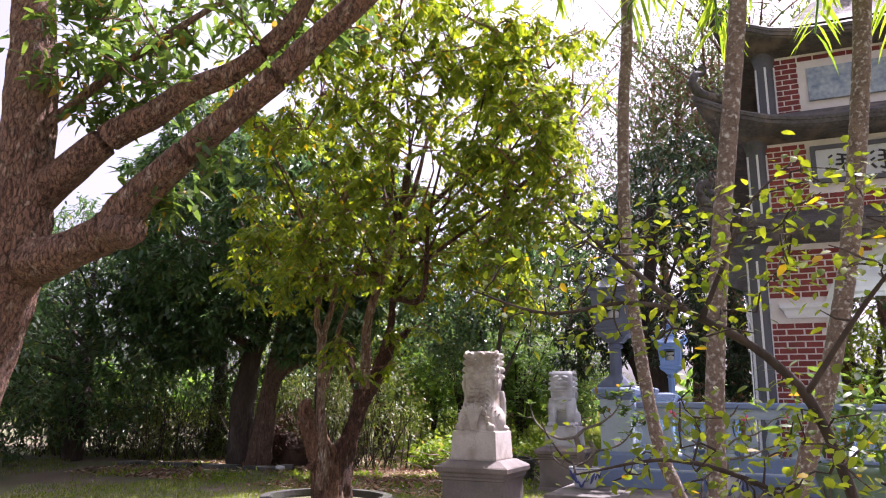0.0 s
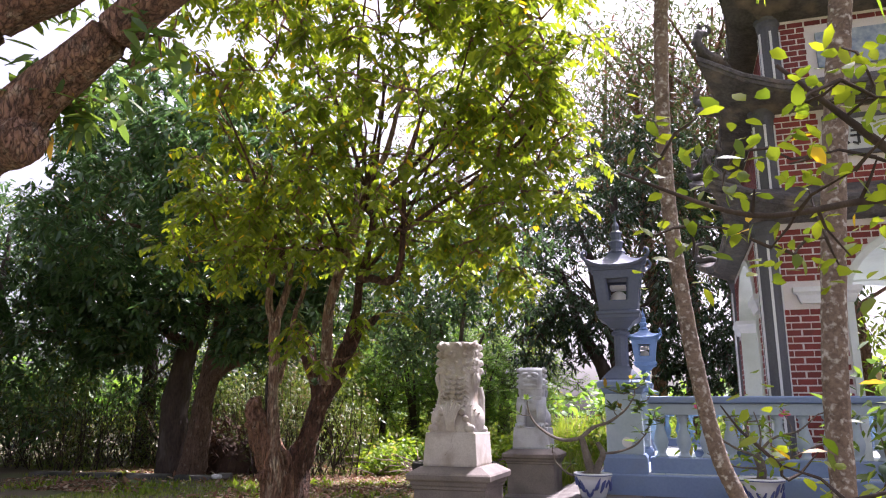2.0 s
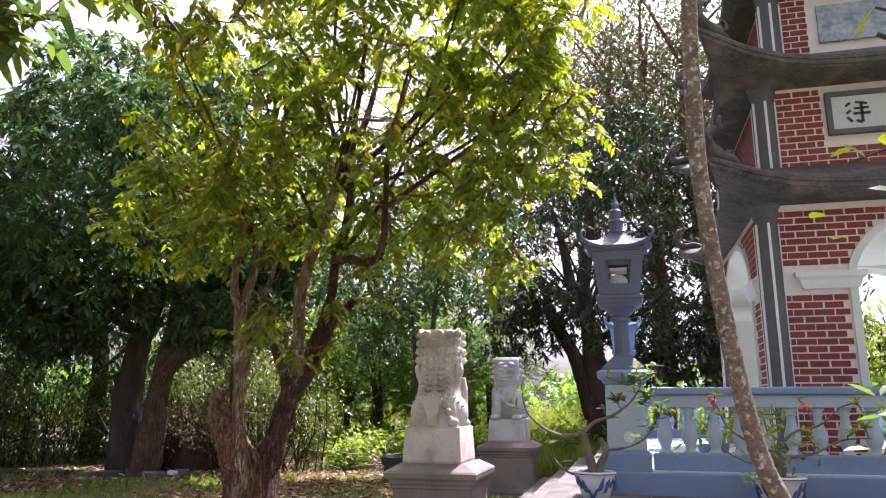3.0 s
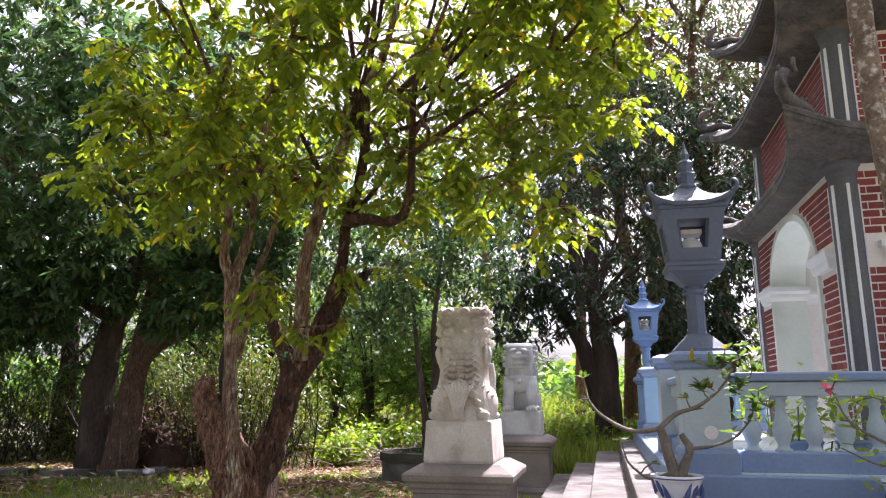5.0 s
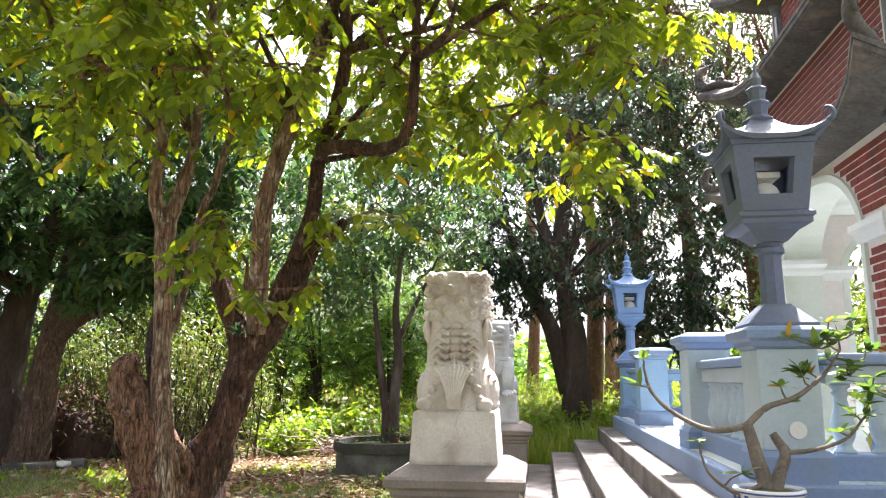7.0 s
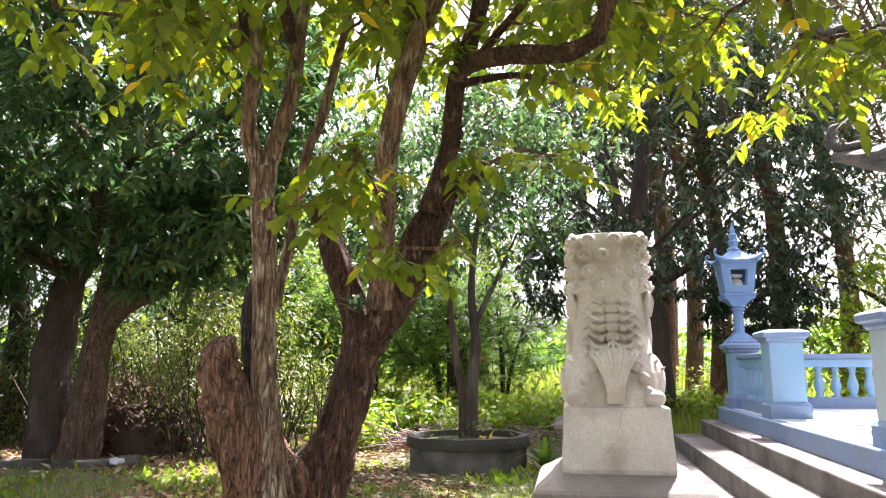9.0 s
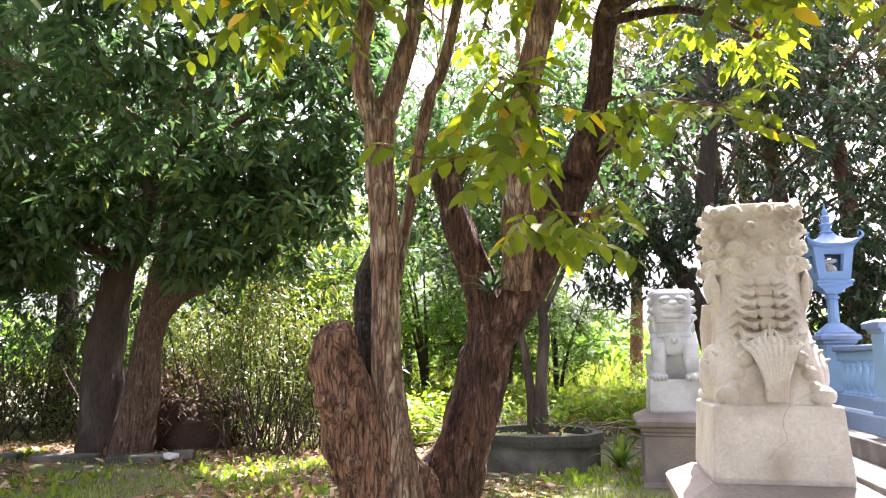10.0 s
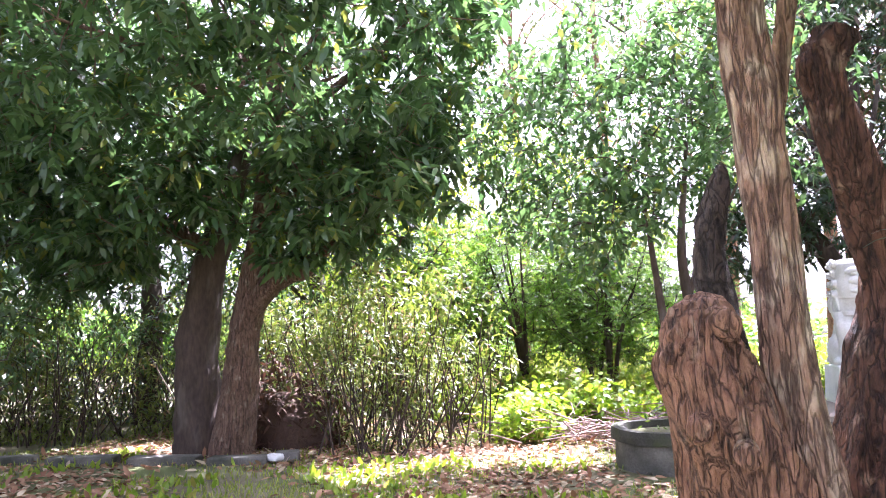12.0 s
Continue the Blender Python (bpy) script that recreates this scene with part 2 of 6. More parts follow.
M_GRASS = foliage("grass_blade", (0.11, 0.18, 0.025), (0.23, 0.29, 0.045), (0.24, 0.21, 0.08), 0.12, 0.4)
M_LITTER = foliage("fallen_leaf", (0.16, 0.075, 0.04), (0.30, 0.18, 0.10), (0.40, 0.33, 0.22), 0.2, 0.1, 0.8)
# ---- mesh helpers ----
def part(name, bm, material, parent=None, label="", smooth=False):
    """Links a bmesh as one mesh object, under a thing or a part."""
    me = bpy.data.meshes.new(name)
    bm.to_mesh(me)
    bm.free()
    me.materials.append(material)
    if smooth:
        me.polygons.foreach_set("use_smooth", [True] * len(me.polygons))
    ob = new(name, me)
    if parent:
        ob.parent = parent
    return tagged(ob, label)


def thing(name, label, category, group="", kind="", at=(0, 0, 0)):
    ob = new(name)
    ob.location = at
    return tagged(ob, label, category, group, kind)


def array_part(name, verts, faces, material, parent=None, label="", smooth=False):
    """A mesh from computed arrays; all faces have the same number of corners."""
    me = bpy.data.meshes.new(name)
    v, f = np.asarray(verts, dtype=np.float32), np.asarray(faces, dtype=np.int32)
    me.vertices.add(len(v))
    me.vertices.foreach_set("co", v.ravel())
    k = f.shape[1]
    me.loops.add(f.size)
    me.loops.foreach_set("vertex_index", f.ravel())
    me.polygons.add(len(f))
    me.polygons.foreach_set("loop_start", np.arange(len(f), dtype=np.int32) * k)
    if smooth:
        me.polygons.foreach_set("use_smooth", np.ones(len(f), dtype=bool))
    me.update(calc_edges=True)
    me.materials.append(material)
    ob = new(name, me)
    if parent:
        ob.parent = parent
    return tagged(ob, label)


def box(bm, x0, y0, z0, x1, y1, z1, bevel=0.0):
    r = bmesh.ops.create_cube(bm, size=1.0, matrix=Matrix.LocRotScale(((x0 + x1) / 2, (y0 + y1) / 2, (z0 + z1) / 2), None, (abs(x1 - x0), abs(y1 - y0), abs(z1 - z0))))
    if bevel:
        es = list({e for v in r["verts"] for e in v.link_edges})
        bmesh.ops.bevel(bm, geom=es, offset=bevel, segments=2, affect="EDGES", profile=0.5)
    return bm


def boxed(*a, bevel=0.0):
    return box(bmesh.new(), *a, bevel=bevel)


def loft(bm, rings, close=True):
    """Skins rings of equal point counts, one after another; caps both ends."""
    vs = [[bm.verts.new(p) for p in r] for r in rings]
    k = len(vs[0])
    for a, b in zip(vs, vs[1:]):
        for i in range(k):
            bm.faces.new((a[i], a[(i + 1) % k], b[(i + 1) % k], b[i]))
    if close:
        bm.faces.new(list(reversed(vs[0])))
        bm.faces.new(vs[-1])
    return bm


def square_ring(cx, cy, z, h, hy=None):
    hy = h if hy is None else hy
    return [(cx - h, cy - hy, z), (cx + h, cy - hy, z), (cx + h, cy + hy, z), (cx - h, cy + hy, z)]


def round_ring(cx, cy, z, r, k=20, ry=None):
    ry = r if ry is None else ry
    return [(cx + r * math.cos(2 * math.pi * i / k), cy + ry * math.sin(2 * math.pi * i / k), z) for i in range(k)]


def turned(profile, k=16, cx=0, cy=0):
    """A lathe shape from (radius, z) pairs."""
    return loft(bmesh.new(), [round_ring(cx, cy, z, max(r, 0.001), k) for r, z in profile])


def stacked(profile, cx=0, cy=0):
    """A square moulded shape from (half width, z) pairs."""
    return loft(bmesh.new(), [square_ring(cx, cy, z, h) for h, z in profile])


def spline(points, per=6):
    """A smooth line through points, as an array."""
    p = np.array(points, dtype=float)
    p = np.vstack([2 * p[0] - p[1], p, 2 * p[-1] - p[-2]])
    out = []
    for i in range(1, len(p) - 2):
        for s in np.linspace(0, 1, per, endpoint=False):
            out.append(0.5 * ((2 * p[i]) + (p[i + 1] - p[i - 1]) * s + (2 * p[i - 1] - 5 * p[i] + 4 * p[i + 1] - p[i + 2]) * s * s + (3 * p[i] - p[i - 1] - 3 * p[i + 1] + p[i + 2]) * s ** 3))
    out.append(p[-2])
    return np.array(out)


def tube(bm, pts, radii, k=10, rough=0.0, seed=0.0, ridge=0.0):
    """A tapered limb along pts, with lumps."""
    pts = np.array(pts, dtype=float)
    rad = np.interp(np.linspace(0, 1, len(pts)), np.linspace(0, 1, len(radii)), radii)
    rings = []
    for i, c in enumerate(pts):
        d = pts[min(i + 1, len(pts) - 1)] - pts[max(i - 1, 0)]
        d /= np.linalg.norm(d) + 1e-9
        ref = np.array((1.0, 0, 0)) if abs(d[0]) < 0.8 else np.array((0, 1.0, 0))
        u = np.cross(d, ref)
        u /= np.linalg.norm(u)
        w = np.cross(d, u)
        ring = []
        for j in range(k):
            a = 2 * math.pi * j / k
            o = u * math.cos(a) + w * math.sin(a)
            r = rad[i]
            if rough:
                r *= 1 + rough * noise.noise(Vector((*(c * 2.2 + o * 1.3),)) + Vector((seed, 0, 0))) + 0.6 * rough * noise.noise(Vector((*(c * 7 + o * 3),)))
            if ridge:
                r *= 1 + ridge * (abs(noise.noise(Vector((*(o * 3.2),)) + Vector((seed, 0, c[2] * 1.6)))) - 0.25) + 0.5 * ridge * noise.noise(Vector((*(o * 9.0),)) + Vector((seed, 0, c[2] * 5)))
            ring.append(c + o * r)
        rings.append(ring)
    return loft(bm, rings)


# unit leaf: base, two pairs of edge points, tip; along (x), across (y), sag (z)
LEAF = np.array([(0, 0, 0), (0.3, 0.5, 0.02), (0.3, -0.5, 0.02), (0.68, 0.42, -0.05), (0.68, -0.42, -0.05), (1, 0, -0.16)])
LEAF_FACES = np.array([(0, 2, 1), (1, 2, 4), (1, 4, 3), (3, 4, 5)])


def leaves(P, D, U, L, W):
    """Leaf blades at P along D with upper side U, of length L and width W (arrays): verts and triangles."""
    P, D, U = (np.asarray(a, dtype=float) for a in (P, D, U))
    D = D / (np.linalg.norm(D, axis=1, keepdims=True) + 1e-9)
    S = np.cross(U, D)
    S /= np.linalg.norm(S, axis=1, keepdims=True) + 1e-9
    N = np.cross(D, S)
    L, W = np.broadcast_to(L, len(P))[:, None, None], np.broadcast_to(W, len(P))[:, None, None]
    V = P[:, None] + LEAF[None, :, 0:1] * L * D[:, None] + LEAF[None, :, 1:2] * W * S[:, None] + LEAF[None, :, 2:3] * L * N[:, None]
    F = (np.arange(len(P)) * 6)[:, None, None] + LEAF_FACES[None]
    return V.reshape(-1, 3), F.reshape(-1, 3)


def sticks(A, B, r0, r1, sag=0.0):
    """Three-sided twigs from A to B (arrays), bent at the middle."""
    A, B = np.asarray(A, dtype=float), np.asarray(B, dtype=float)
    D = B - A
    ln = np.linalg.norm(D, axis=1, keepdims=True) + 1e-9
    D = D / ln
    ref = np.where(np.abs(D[:, 2:3]) < 0.9, np.array([[0, 0, 1.0]]), np.array([[1.0, 0, 0]]))
    u = np.cross(D, ref)
    u /= np.linalg.norm(u, axis=1, keepdims=True) + 1e-9
    w = np.cross(D, u)
    mid = (A + B) / 2 + ln * sag * np.array([[0, 0, 1.0]]) + ln * 0.08 * np.random.normal(size=A.shape)
    rows = []
    for c, r in ((A, r0), (mid, (r0 + r1) / 2), (B, r1)):
        for j in range(3):
            a = 2 * math.pi * j / 3
            rows.append(c + r * (u * math.cos(a) + w * math.sin(a)))
    V = np.stack(rows, 1).reshape(-1, 3)
    q = np.array([(s * 3 + j, s * 3 + (j + 1) % 3, s * 3 + 3 + (j + 1) % 3, s * 3 + 3 + j) for s in range(2) for j in range(3)])
    F = (np.arange(len(A)) * 9)[:, None, None] + q[None]
    return V, F.reshape(-1, 4)


def scatter(n, centre, size, gaps=0.0, freq=0.5, hollow=0.0, seed=1.0, low_cut=-1.0):
    """n places in an ellipsoid, denser outside when hollow, with noise-shaped gaps."""
    out = []
    c, s = np.array(centre), np.array(size)
    tries = 0
    while len(out) < n and tries < n * 40:
        tries += 1
        d = np.random.normal(size=3)
        d /= np.linalg.norm(d)
        r = np.random.random() ** (1 / 3)
        r = hollow + (1 - hollow) * r
        if d[2] * r < low_cut:
            continue
        r *= 1 + 0.28 * noise.noise(Vector((*(d * 2.2),)) + Vector((seed * 7, 0, 0)))
        p = c + s * d * r
        if gaps and noise.noise(Vector((*(p * freq),)) + Vector((0, seed * 11, 0))) < -0.5 + gaps * 0.8:
            continue
        out.append(p)
    return np.array(out)


def unit(n):
    d = np.random.normal(size=(n, 3))
    return d / np.linalg.norm(d, axis=1, keepdims=True)


def whorls(tips, per, length, width, droop=0.5, spread=0.05):
    """Rosettes of long leaves at twig tips."""
    P = np.repeat(tips, per, 0) + np.random.normal(scale=spread, size=(len(tips) * per, 3))
    D = unit(len(P))
    D[:, 2] = D[:, 2] * 0.6 - droop
    U = np.array([[0, 0, 1.0]]) + 0.6 * unit(len(P))
    L = length * np.random.uniform(0.6, 1.2, len(P))
    return leaves(P, D, U, L, width * np.random.uniform(0.75, 1.2, len(P)))


def pinnate(tips, fronds, pairs, reach, length, width, droop=0.45):
    """Feathered leaves: pairs of leaflets along drooping stalks. Returns the blades and the stalks' ends."""
    n = len(tips) * fronds
    A = np.repeat(tips, fronds, 0) + np.random.normal(scale=0.04, size=(n, 3))
    D = unit(n)
    D[:, 2] = D[:, 2] * 0.5 - droop * np.random.uniform(0.3, 1.2, n)
    D /= np.linalg.norm(D, axis=1, keepdims=True)
    R = reach * np.random.uniform(0.6, 1.15, n)
    B = A + D * R[:, None]
    S = np.cross(D, np.array([[0, 0, 1.0]]))
    S /= np.linalg.norm(S, axis=1, keepdims=True) + 1e-9
    Ps, Ds = [], []
    for i in range(pairs):
        f = 0.2 + 0.8 * i / max(pairs - 1, 1)
        for side in (-1, 1):
            Ps.append(A + (B - A) * f)
            Ds.append(D * 0.55 + S * side * 0.9 + np.array([[0, 0, -0.35]]) + np.random.normal(scale=0.18, size=D.shape))
    P, DD = np.concatenate(Ps), np.concatenate(Ds)
    U = np.array([[0, 0, 1.0]]) + 0.35 * unit(len(P))
    V, F = leaves(P, DD, U, length * np.random.uniform(0.7, 1.2, len(P)), width * np.random.uniform(0.8, 1.2, len(P)))
    return V, F, A, B


def near_points(tips, samples):
    """For each tip the place that its twig springs from: the nearest limb, or a tip that already has its twig."""
    d0 = np.array([np.min(np.sum((samples - t) ** 2, axis=1)) for t in tips])
    have = np.concatenate([samples, np.zeros_like(tips)])
    n = len(samples)
    out = np.zeros_like(tips)
    for i in np.argsort(d0):
        t = tips[i]
        d = np.linalg.norm(have[:n] - t, axis=1) + 0.35 * np.maximum(have[:n, 2] - t[2], 0)
        out[i] = have[np.argmin(d)]
        have[n] = t
        n += 1
    return out


def joined(*parts):
    """Joins (verts, faces) pairs."""
    V, F, k = [], [], 0
    for v, f in parts:
        V.append(v)
        F.append(f + k)
        k += len(v)
    return np.concatenate(V), np.concatenate(F)


def limbs(bm, lines, k=10, rough=0.12, per=6, ridge=0.0):
    """Thick limbs from (points, radii) pairs; returns places along them."""
    pts = []
    for i, (line, radii) in enumerate(lines):
        s = spline(line, per)
        tube(bm, s, radii, k, rough, i * 3.7, ridge)
        pts.append(s)
    return np.concatenate(pts)


def moved(pts, at):
    return [(x + at[0], y + at[1], z + at[2]) for x, y, z in pts]


# ---- ground ----
def ground_height(x, y):
    far = max(0.0, math.hypot(x + 3, y - 8) - 14)
    return 0.018 * min(max(y - 9.0, 0.0), 16.0) * min(1.0, max(0.0, -2.4 - x) if x < -2.4 else (1.0 if y > 15.2 else 0.0)) + 0.05 * noise.noise(Vector((x * 0.35, y * 0.35, 0))) + 0.02 * noise.noise(Vector((x * 1.3, y * 1.3, 3))) - 0.002 * min(far, 100)


def build_ground():
    ax = np.concatenate([np.linspace(-900, -40, 8), np.linspace(-34, 26, 121), np.linspace(34, 900, 8)])
    ay = np.concatenate([np.linspace(-900, -30, 8), np.linspace(-24, 46, 141), np.linspace(54, 900, 8)])
    V = [(x, y, ground_height(x, y)) for y in ay for x in ax]
    k = len(ax)
    F = [(j * k + i, j * k + i + 1, (j + 1) * k + i + 1, (j + 1) * k + i) for j in range(len(ay) - 1) for i in range(k - 1)]
    ob = array_part("ground", V, F, M_SOIL, smooth=True)
    tagged(ob, "brown earth strewn with leaf litter and thin grass", "ground", kind="structure")


build_ground()

# ---- terrace and steps ----
TERRACE_Z, AXIS_Y = 0.86, 11.25  # terrace floor; the building's axis
NEAR_Y, FAR_Y, EDGE_X, BACK_X = 7.96, 14.7, -1.68, 5.5
RISE = 0.17


def build_terrace():
    t = thing("terrace", "raised terrace floor of pale tiles with a blue painted edge", "terrace", kind="structure")
    part("floor_slab", boxed(EDGE_X, NEAR_Y, 0.0, BACK_X, FAR_Y, TERRACE_Z - 0.006, bevel=0.012), M_BLUE, t, "blue painted concrete edge")
    # pale floor tiles
    proto = None
    size = 0.5
    nx, ny = int((BACK_X - EDGE_X - 0.1) / size), int((FAR_Y - NEAR_Y - 0.1) / size)
    for i in range(nx):
        for j in range(ny):
            if proto is None:
                bm = boxed(0, 0, 0, size - 0.006, size - 0.006, 0.008)
                proto = part("floor_tile", bm, M_TERRACE, t)
                tile = proto
            else:
                tile = new("floor_tile", proto.data)
                tile.parent = t
            tile.location = (EDGE_X + 0.06 + i * size, NEAR_Y + 0.06 + j * size, TERRACE_Z - 0.006)
    for i, run in enumerate((0.22, 0.56, 0.88, 1.2)):
        z = TERRACE_Z - RISE * (i + 1)
        s = thing("stair_step", "worn grey concrete step with dark stained riser", "step", "terrace steps", kind="structure")
        near = NEAR_Y - 1.0 - 0.14 * i
        bm = bmesh.new()
        box(bm, EDGE_X - run, near, -0.05, EDGE_X - run + 0.6, FAR_Y + 0.02, z - 0.003 * i, bevel=0.012)
        part("tread", bm, M_STEP, s)
        part("near_ledge", boxed(EDGE_X - run + 0.6, near, -0.05, BACK_X, near + 1.1, z - 0.002 - 0.003 * i, bevel=0.012), M_STEP, s)


build_terrace()


# ---- balustrades, piers and lanterns ----
def baluster_profile(h):
    return [(0.055, 0), (0.055, 0.03 * h), (0.04, 0.06 * h), (0.034, 0.12 * h), (0.05, 0.22 * h), (0.062, 0.34 * h), (0.058, 0.44 * h), (0.036, 0.66 * h), (0.03, 0.8 * h), (0.045, 0.86 * h), (0.032, 0.9 * h), (0.05, 0.95 * h), (0.05, h)]


BALUSTER = {}


def balustrade(x0, y0, x1, y1, paint=M_PALE_BLUE):
    """A run of turned balusters between rails, along x or y."""
    b = thing("balustrade", "blue and pale grey painted concrete balustrade on the terrace edge", "balustrade", "terrace balustrades")
    w = 0.09
    along_x = abs(x1 - x0) > abs(y1 - y0)
    z0, z1 = TERRACE_Z, TERRACE_Z + 0.635

    def bar(name, za, zb, half, m, bevel):
        if along_x:
            return part(name, boxed(x0, y0 - half, za, x1, y0 + half, zb, bevel=bevel), m, b)
        return part(name, boxed(x0 - half, y0, za, x0 + half, y1, zb, bevel=bevel), m, b)

    bar("bottom_rail", z0 - 0.02, z0 + 0.13, w, M_BLUE, 0.012)
    bar("upper_band", z1 - 0.155, z1 - 0.062, w * 0.75, paint, 0.006)
    bar("top_rail", z1 - 0.06, z1, w * 1.15, M_BLUE, 0.014)
    h = z1 - 0.155 - (z0 + 0.13)
    ln = abs(x1 - x0) + abs(y1 - y0)
    n = max(2, int(round(ln / 0.185)))
    for i in range(n):
        f = (i + 0.5) / n
        if paint.name not in BALUSTER:
            o = part("baluster", turned(baluster_profile(h), 14), paint, b, smooth=True)
            BALUSTER[paint.name] = o.data
        else:
            o = new("baluster", BALUSTER[paint.name])
            o.parent = b
        o.location = (x0 + (x1 - x0) * f, y0 + (y1 - y0) * f, z0 + 0.13)
    return b


def pier(cx, cy, h, half, label, parent=None, paint=M_PALE_BLUE):
    """A square pier with a moulded cap and base."""
    p = parent or thing("terrace_pier", label, "pier", "terrace piers")
    z = TERRACE_Z
    part("pier_base", stacked([(half + 0.03, z - 0.02), (half + 0.03, z + 0.12), (half + 0.012, z + 0.15), (half, z + 0.152)], cx, cy), M_BLUE, p)
    part("shaft", boxed(cx - half, cy - half, z + 0.15, cx + half, cy + half, z + h - 0.1, bevel=0.008), paint, p)
    part("cap", stacked([(half, z + h - 0.1), (half + 0.02, z + h - 0.085), (half + 0.025, z + h - 0.06), (half + 0.055, z + h - 0.045), (half + 0.06, z + h - 0.005), (half + 0.045, z + h + 0.01), (half - 0.02, z + h + 0.03)], cx, cy), M_BLUE, p)
    return p


M_BULB = surface("opal_glass", (0.75, 0.74, 0.70), (0.82, 0.80, 0.76), 0.3, 4, 40, 0.0)


def swept_roof(cx, cy, z, half, height, lift, top):
    """A square tent roof whose corners curl up."""
    bm = bmesh.new()
    k = 8
    rings = []
    for s in np.linspace(0, 1, 7):
        r = half * (1 - s) + top * s
        zz = z + height * (s ** 1.7)
        ring = []
        for side in range(4):
            for i in range(k):
                u = -1 + 2 * i / k
                edge = abs(u) ** 4 * lift * (1 - s) ** 2.2
                grow = 1 + 0.14 * abs(u) ** 5 * (1 - s)
                x, y = ((u, -1), (1, u), (-u, 1), (-1, -u))[side]
                ring.append((cx + x * r * grow, cy + y * r * grow, zz + edge))
        rings.append(ring)
    low = [[(cx + (p[0] - cx) * 0.97, cy + (p[1] - cy) * 0.97, p[2] - 0.025) for p in rings[0]]]
    inner = [[(cx + (p[0] - cx) * 0.7, cy + (p[1] - cy) * 0.7, z - 0.02) for p in rings[0]]]
    return loft(bm, inner + low + rings)


def curl(bm, start, way, size):
    """A scrolled leaf that stands up from a roof corner."""
    w = Vector(way).normalized()
    pts, rad = [], []
    for i in range(12):
        a = i / 11 * 1.55 * math.pi
        r = size * (1 - 0.55 * i / 11)
        pts.append(Vector(start) + w * (r * math.sin(a) * 0.75) + Vector((0, 0, size * 0.9 * (1 - math.cos(a)) * 0.75)))
        rad.append(size * 0.30 * (1 - 0.75 * i / 11))
    tube(bm, [tuple(p) for p in pts], rad, 7)
    return bm


def stone_lantern(cx, cy, paint, label):
    t = thing("stone_lantern", label, "lantern", "terrace lanterns")
    pier(cx, cy, 0.755, 0.15, "", t, M_SKY_BLUE if paint == M_LANTERN_SUNLIT else M_PALE_BLUE)
    z = TERRACE_Z + 0.765
    foot = part("lotus_foot", stacked([(0.17, z), (0.165, z + 0.025), (0.11, z + 0.085), (0.078, z + 0.115), (0.066, z + 0.13)], cx, cy), paint, t)
    bm = bmesh.new()
    for a in range(12):
        ang = a / 12 * 2 * math.pi
        m = Matrix.Translation((cx + 0.125 * math.cos(ang), cy + 0.125 * math.sin(ang), z + 0.048)) @ Matrix.Rotation(ang, 4, "Z") @ Matrix.Rotation(radians(-40), 4, "Y") @ Matrix.Diagonal((0.017, 0.036, 0.055, 1))
        bmesh.ops.create_icosphere(bm, subdivisions=2, radius=1, matrix=m)
    part("lotus_petals", bm, paint, t, smooth=True)
    part("stem", loft(bmesh.new(), [round_ring(cx, cy, zz, r, 8) for r, zz in ((0.07, z + 0.11), (0.062, z + 0.15), (0.06, z + 0.4), (0.08, z + 0.41), (0.08, z + 0.435), (0.062, z + 0.445), (0.07, z + 0.48))]), paint, t)
    part("bowl", stacked([(0.075, z + 0.465), (0.09, z + 0.48), (0.125, z + 0.52), (0.165, z + 0.54), (0.178, z + 0.55), (0.178, z + 0.575), (0.19, z + 0.585), (0.19, z + 0.605), (0.165, z + 0.615), (0.16, z + 0.625)], cx, cy), paint, t)
    # housing: four leaning frames round an open light chamber
    h0, h1, a0, a1 = z + 0.62, z + 0.97, 0.165, 0.208
    for s in range(4):
        bm = bmesh.new()

        def at(u, v, d):
            a = a0 + (a1 - a0) * v - d
            x, y = ((u, -1), (1, u), (-u, 1), (-1, -u))[s]
            px, py = (x * a, y * a)
            return (cx + px, cy + py, h0 + (h1 - h0) * v)

        outer = [(-1, 0), (1, 0), (1, 1), (-1, 1)]
        inner = [(-0.5, 0.24), (0.5, 0.24), (0.53, 0.8), (-0.53, 0.8)]
        vs = [[bm.verts.new(at(u, v, d)) for u, v in ring] for ring, d in ((outer, 0.0), (inner, 0.0), (inner, 0.035), (outer, 0.035))]
        for ra, rb in ((0, 1), (1, 2), (2, 3), (3, 0)):
            for i in range(4):
                bm.faces.new((vs[ra][i], vs[ra][(i + 1) % 4], vs[rb][(i + 1) % 4], vs[rb][i]))
        part("housing_frame", bm, paint, t)
    bm = bmesh.new()
    bmesh.ops.create_uvsphere(bm, u_segments=16, v_segments=10, radius=0.078, matrix=Matrix.Translation((cx, cy, h0 + 0.11)))
    part("lamp_globe", bm, M_BULB, t, "white glass globe", smooth=True)
    part("lamp_holder", boxed(cx - 0.07, cy - 0.07, h0 + 0.2, cx + 0.07, cy + 0.07, h0 + 0.235, bevel=0.006), M_STRIP, t, "white square lamp holder")
    part("chamber_lid", boxed(cx - 0.155, cy - 0.155, h1 - 0.05, cx + 0.155, cy + 0.155, h1 - 0.02), M_COLUMN, t)
    part("lintel", stacked([(0.19, h1 - 0.005), (0.218, h1 + 0.004), (0.218, h1 + 0.03), (0.2, h1 + 0.04)], cx, cy), paint, t)
    roof = part("roof", swept_roof(cx, cy, h1 + 0.045, 0.25, 0.15, 0.07, 0.055), paint, t)
    for sx in (-1, 1):
        for sy in (-1, 1):
            part("roof_curl", curl(bmesh.new(), (cx + sx * 0.262, cy + sy * 0.262, h1 + 0.1), (sx, sy, 0), 0.055), paint, roof, smooth=True)
    zt = h1 + 0.18
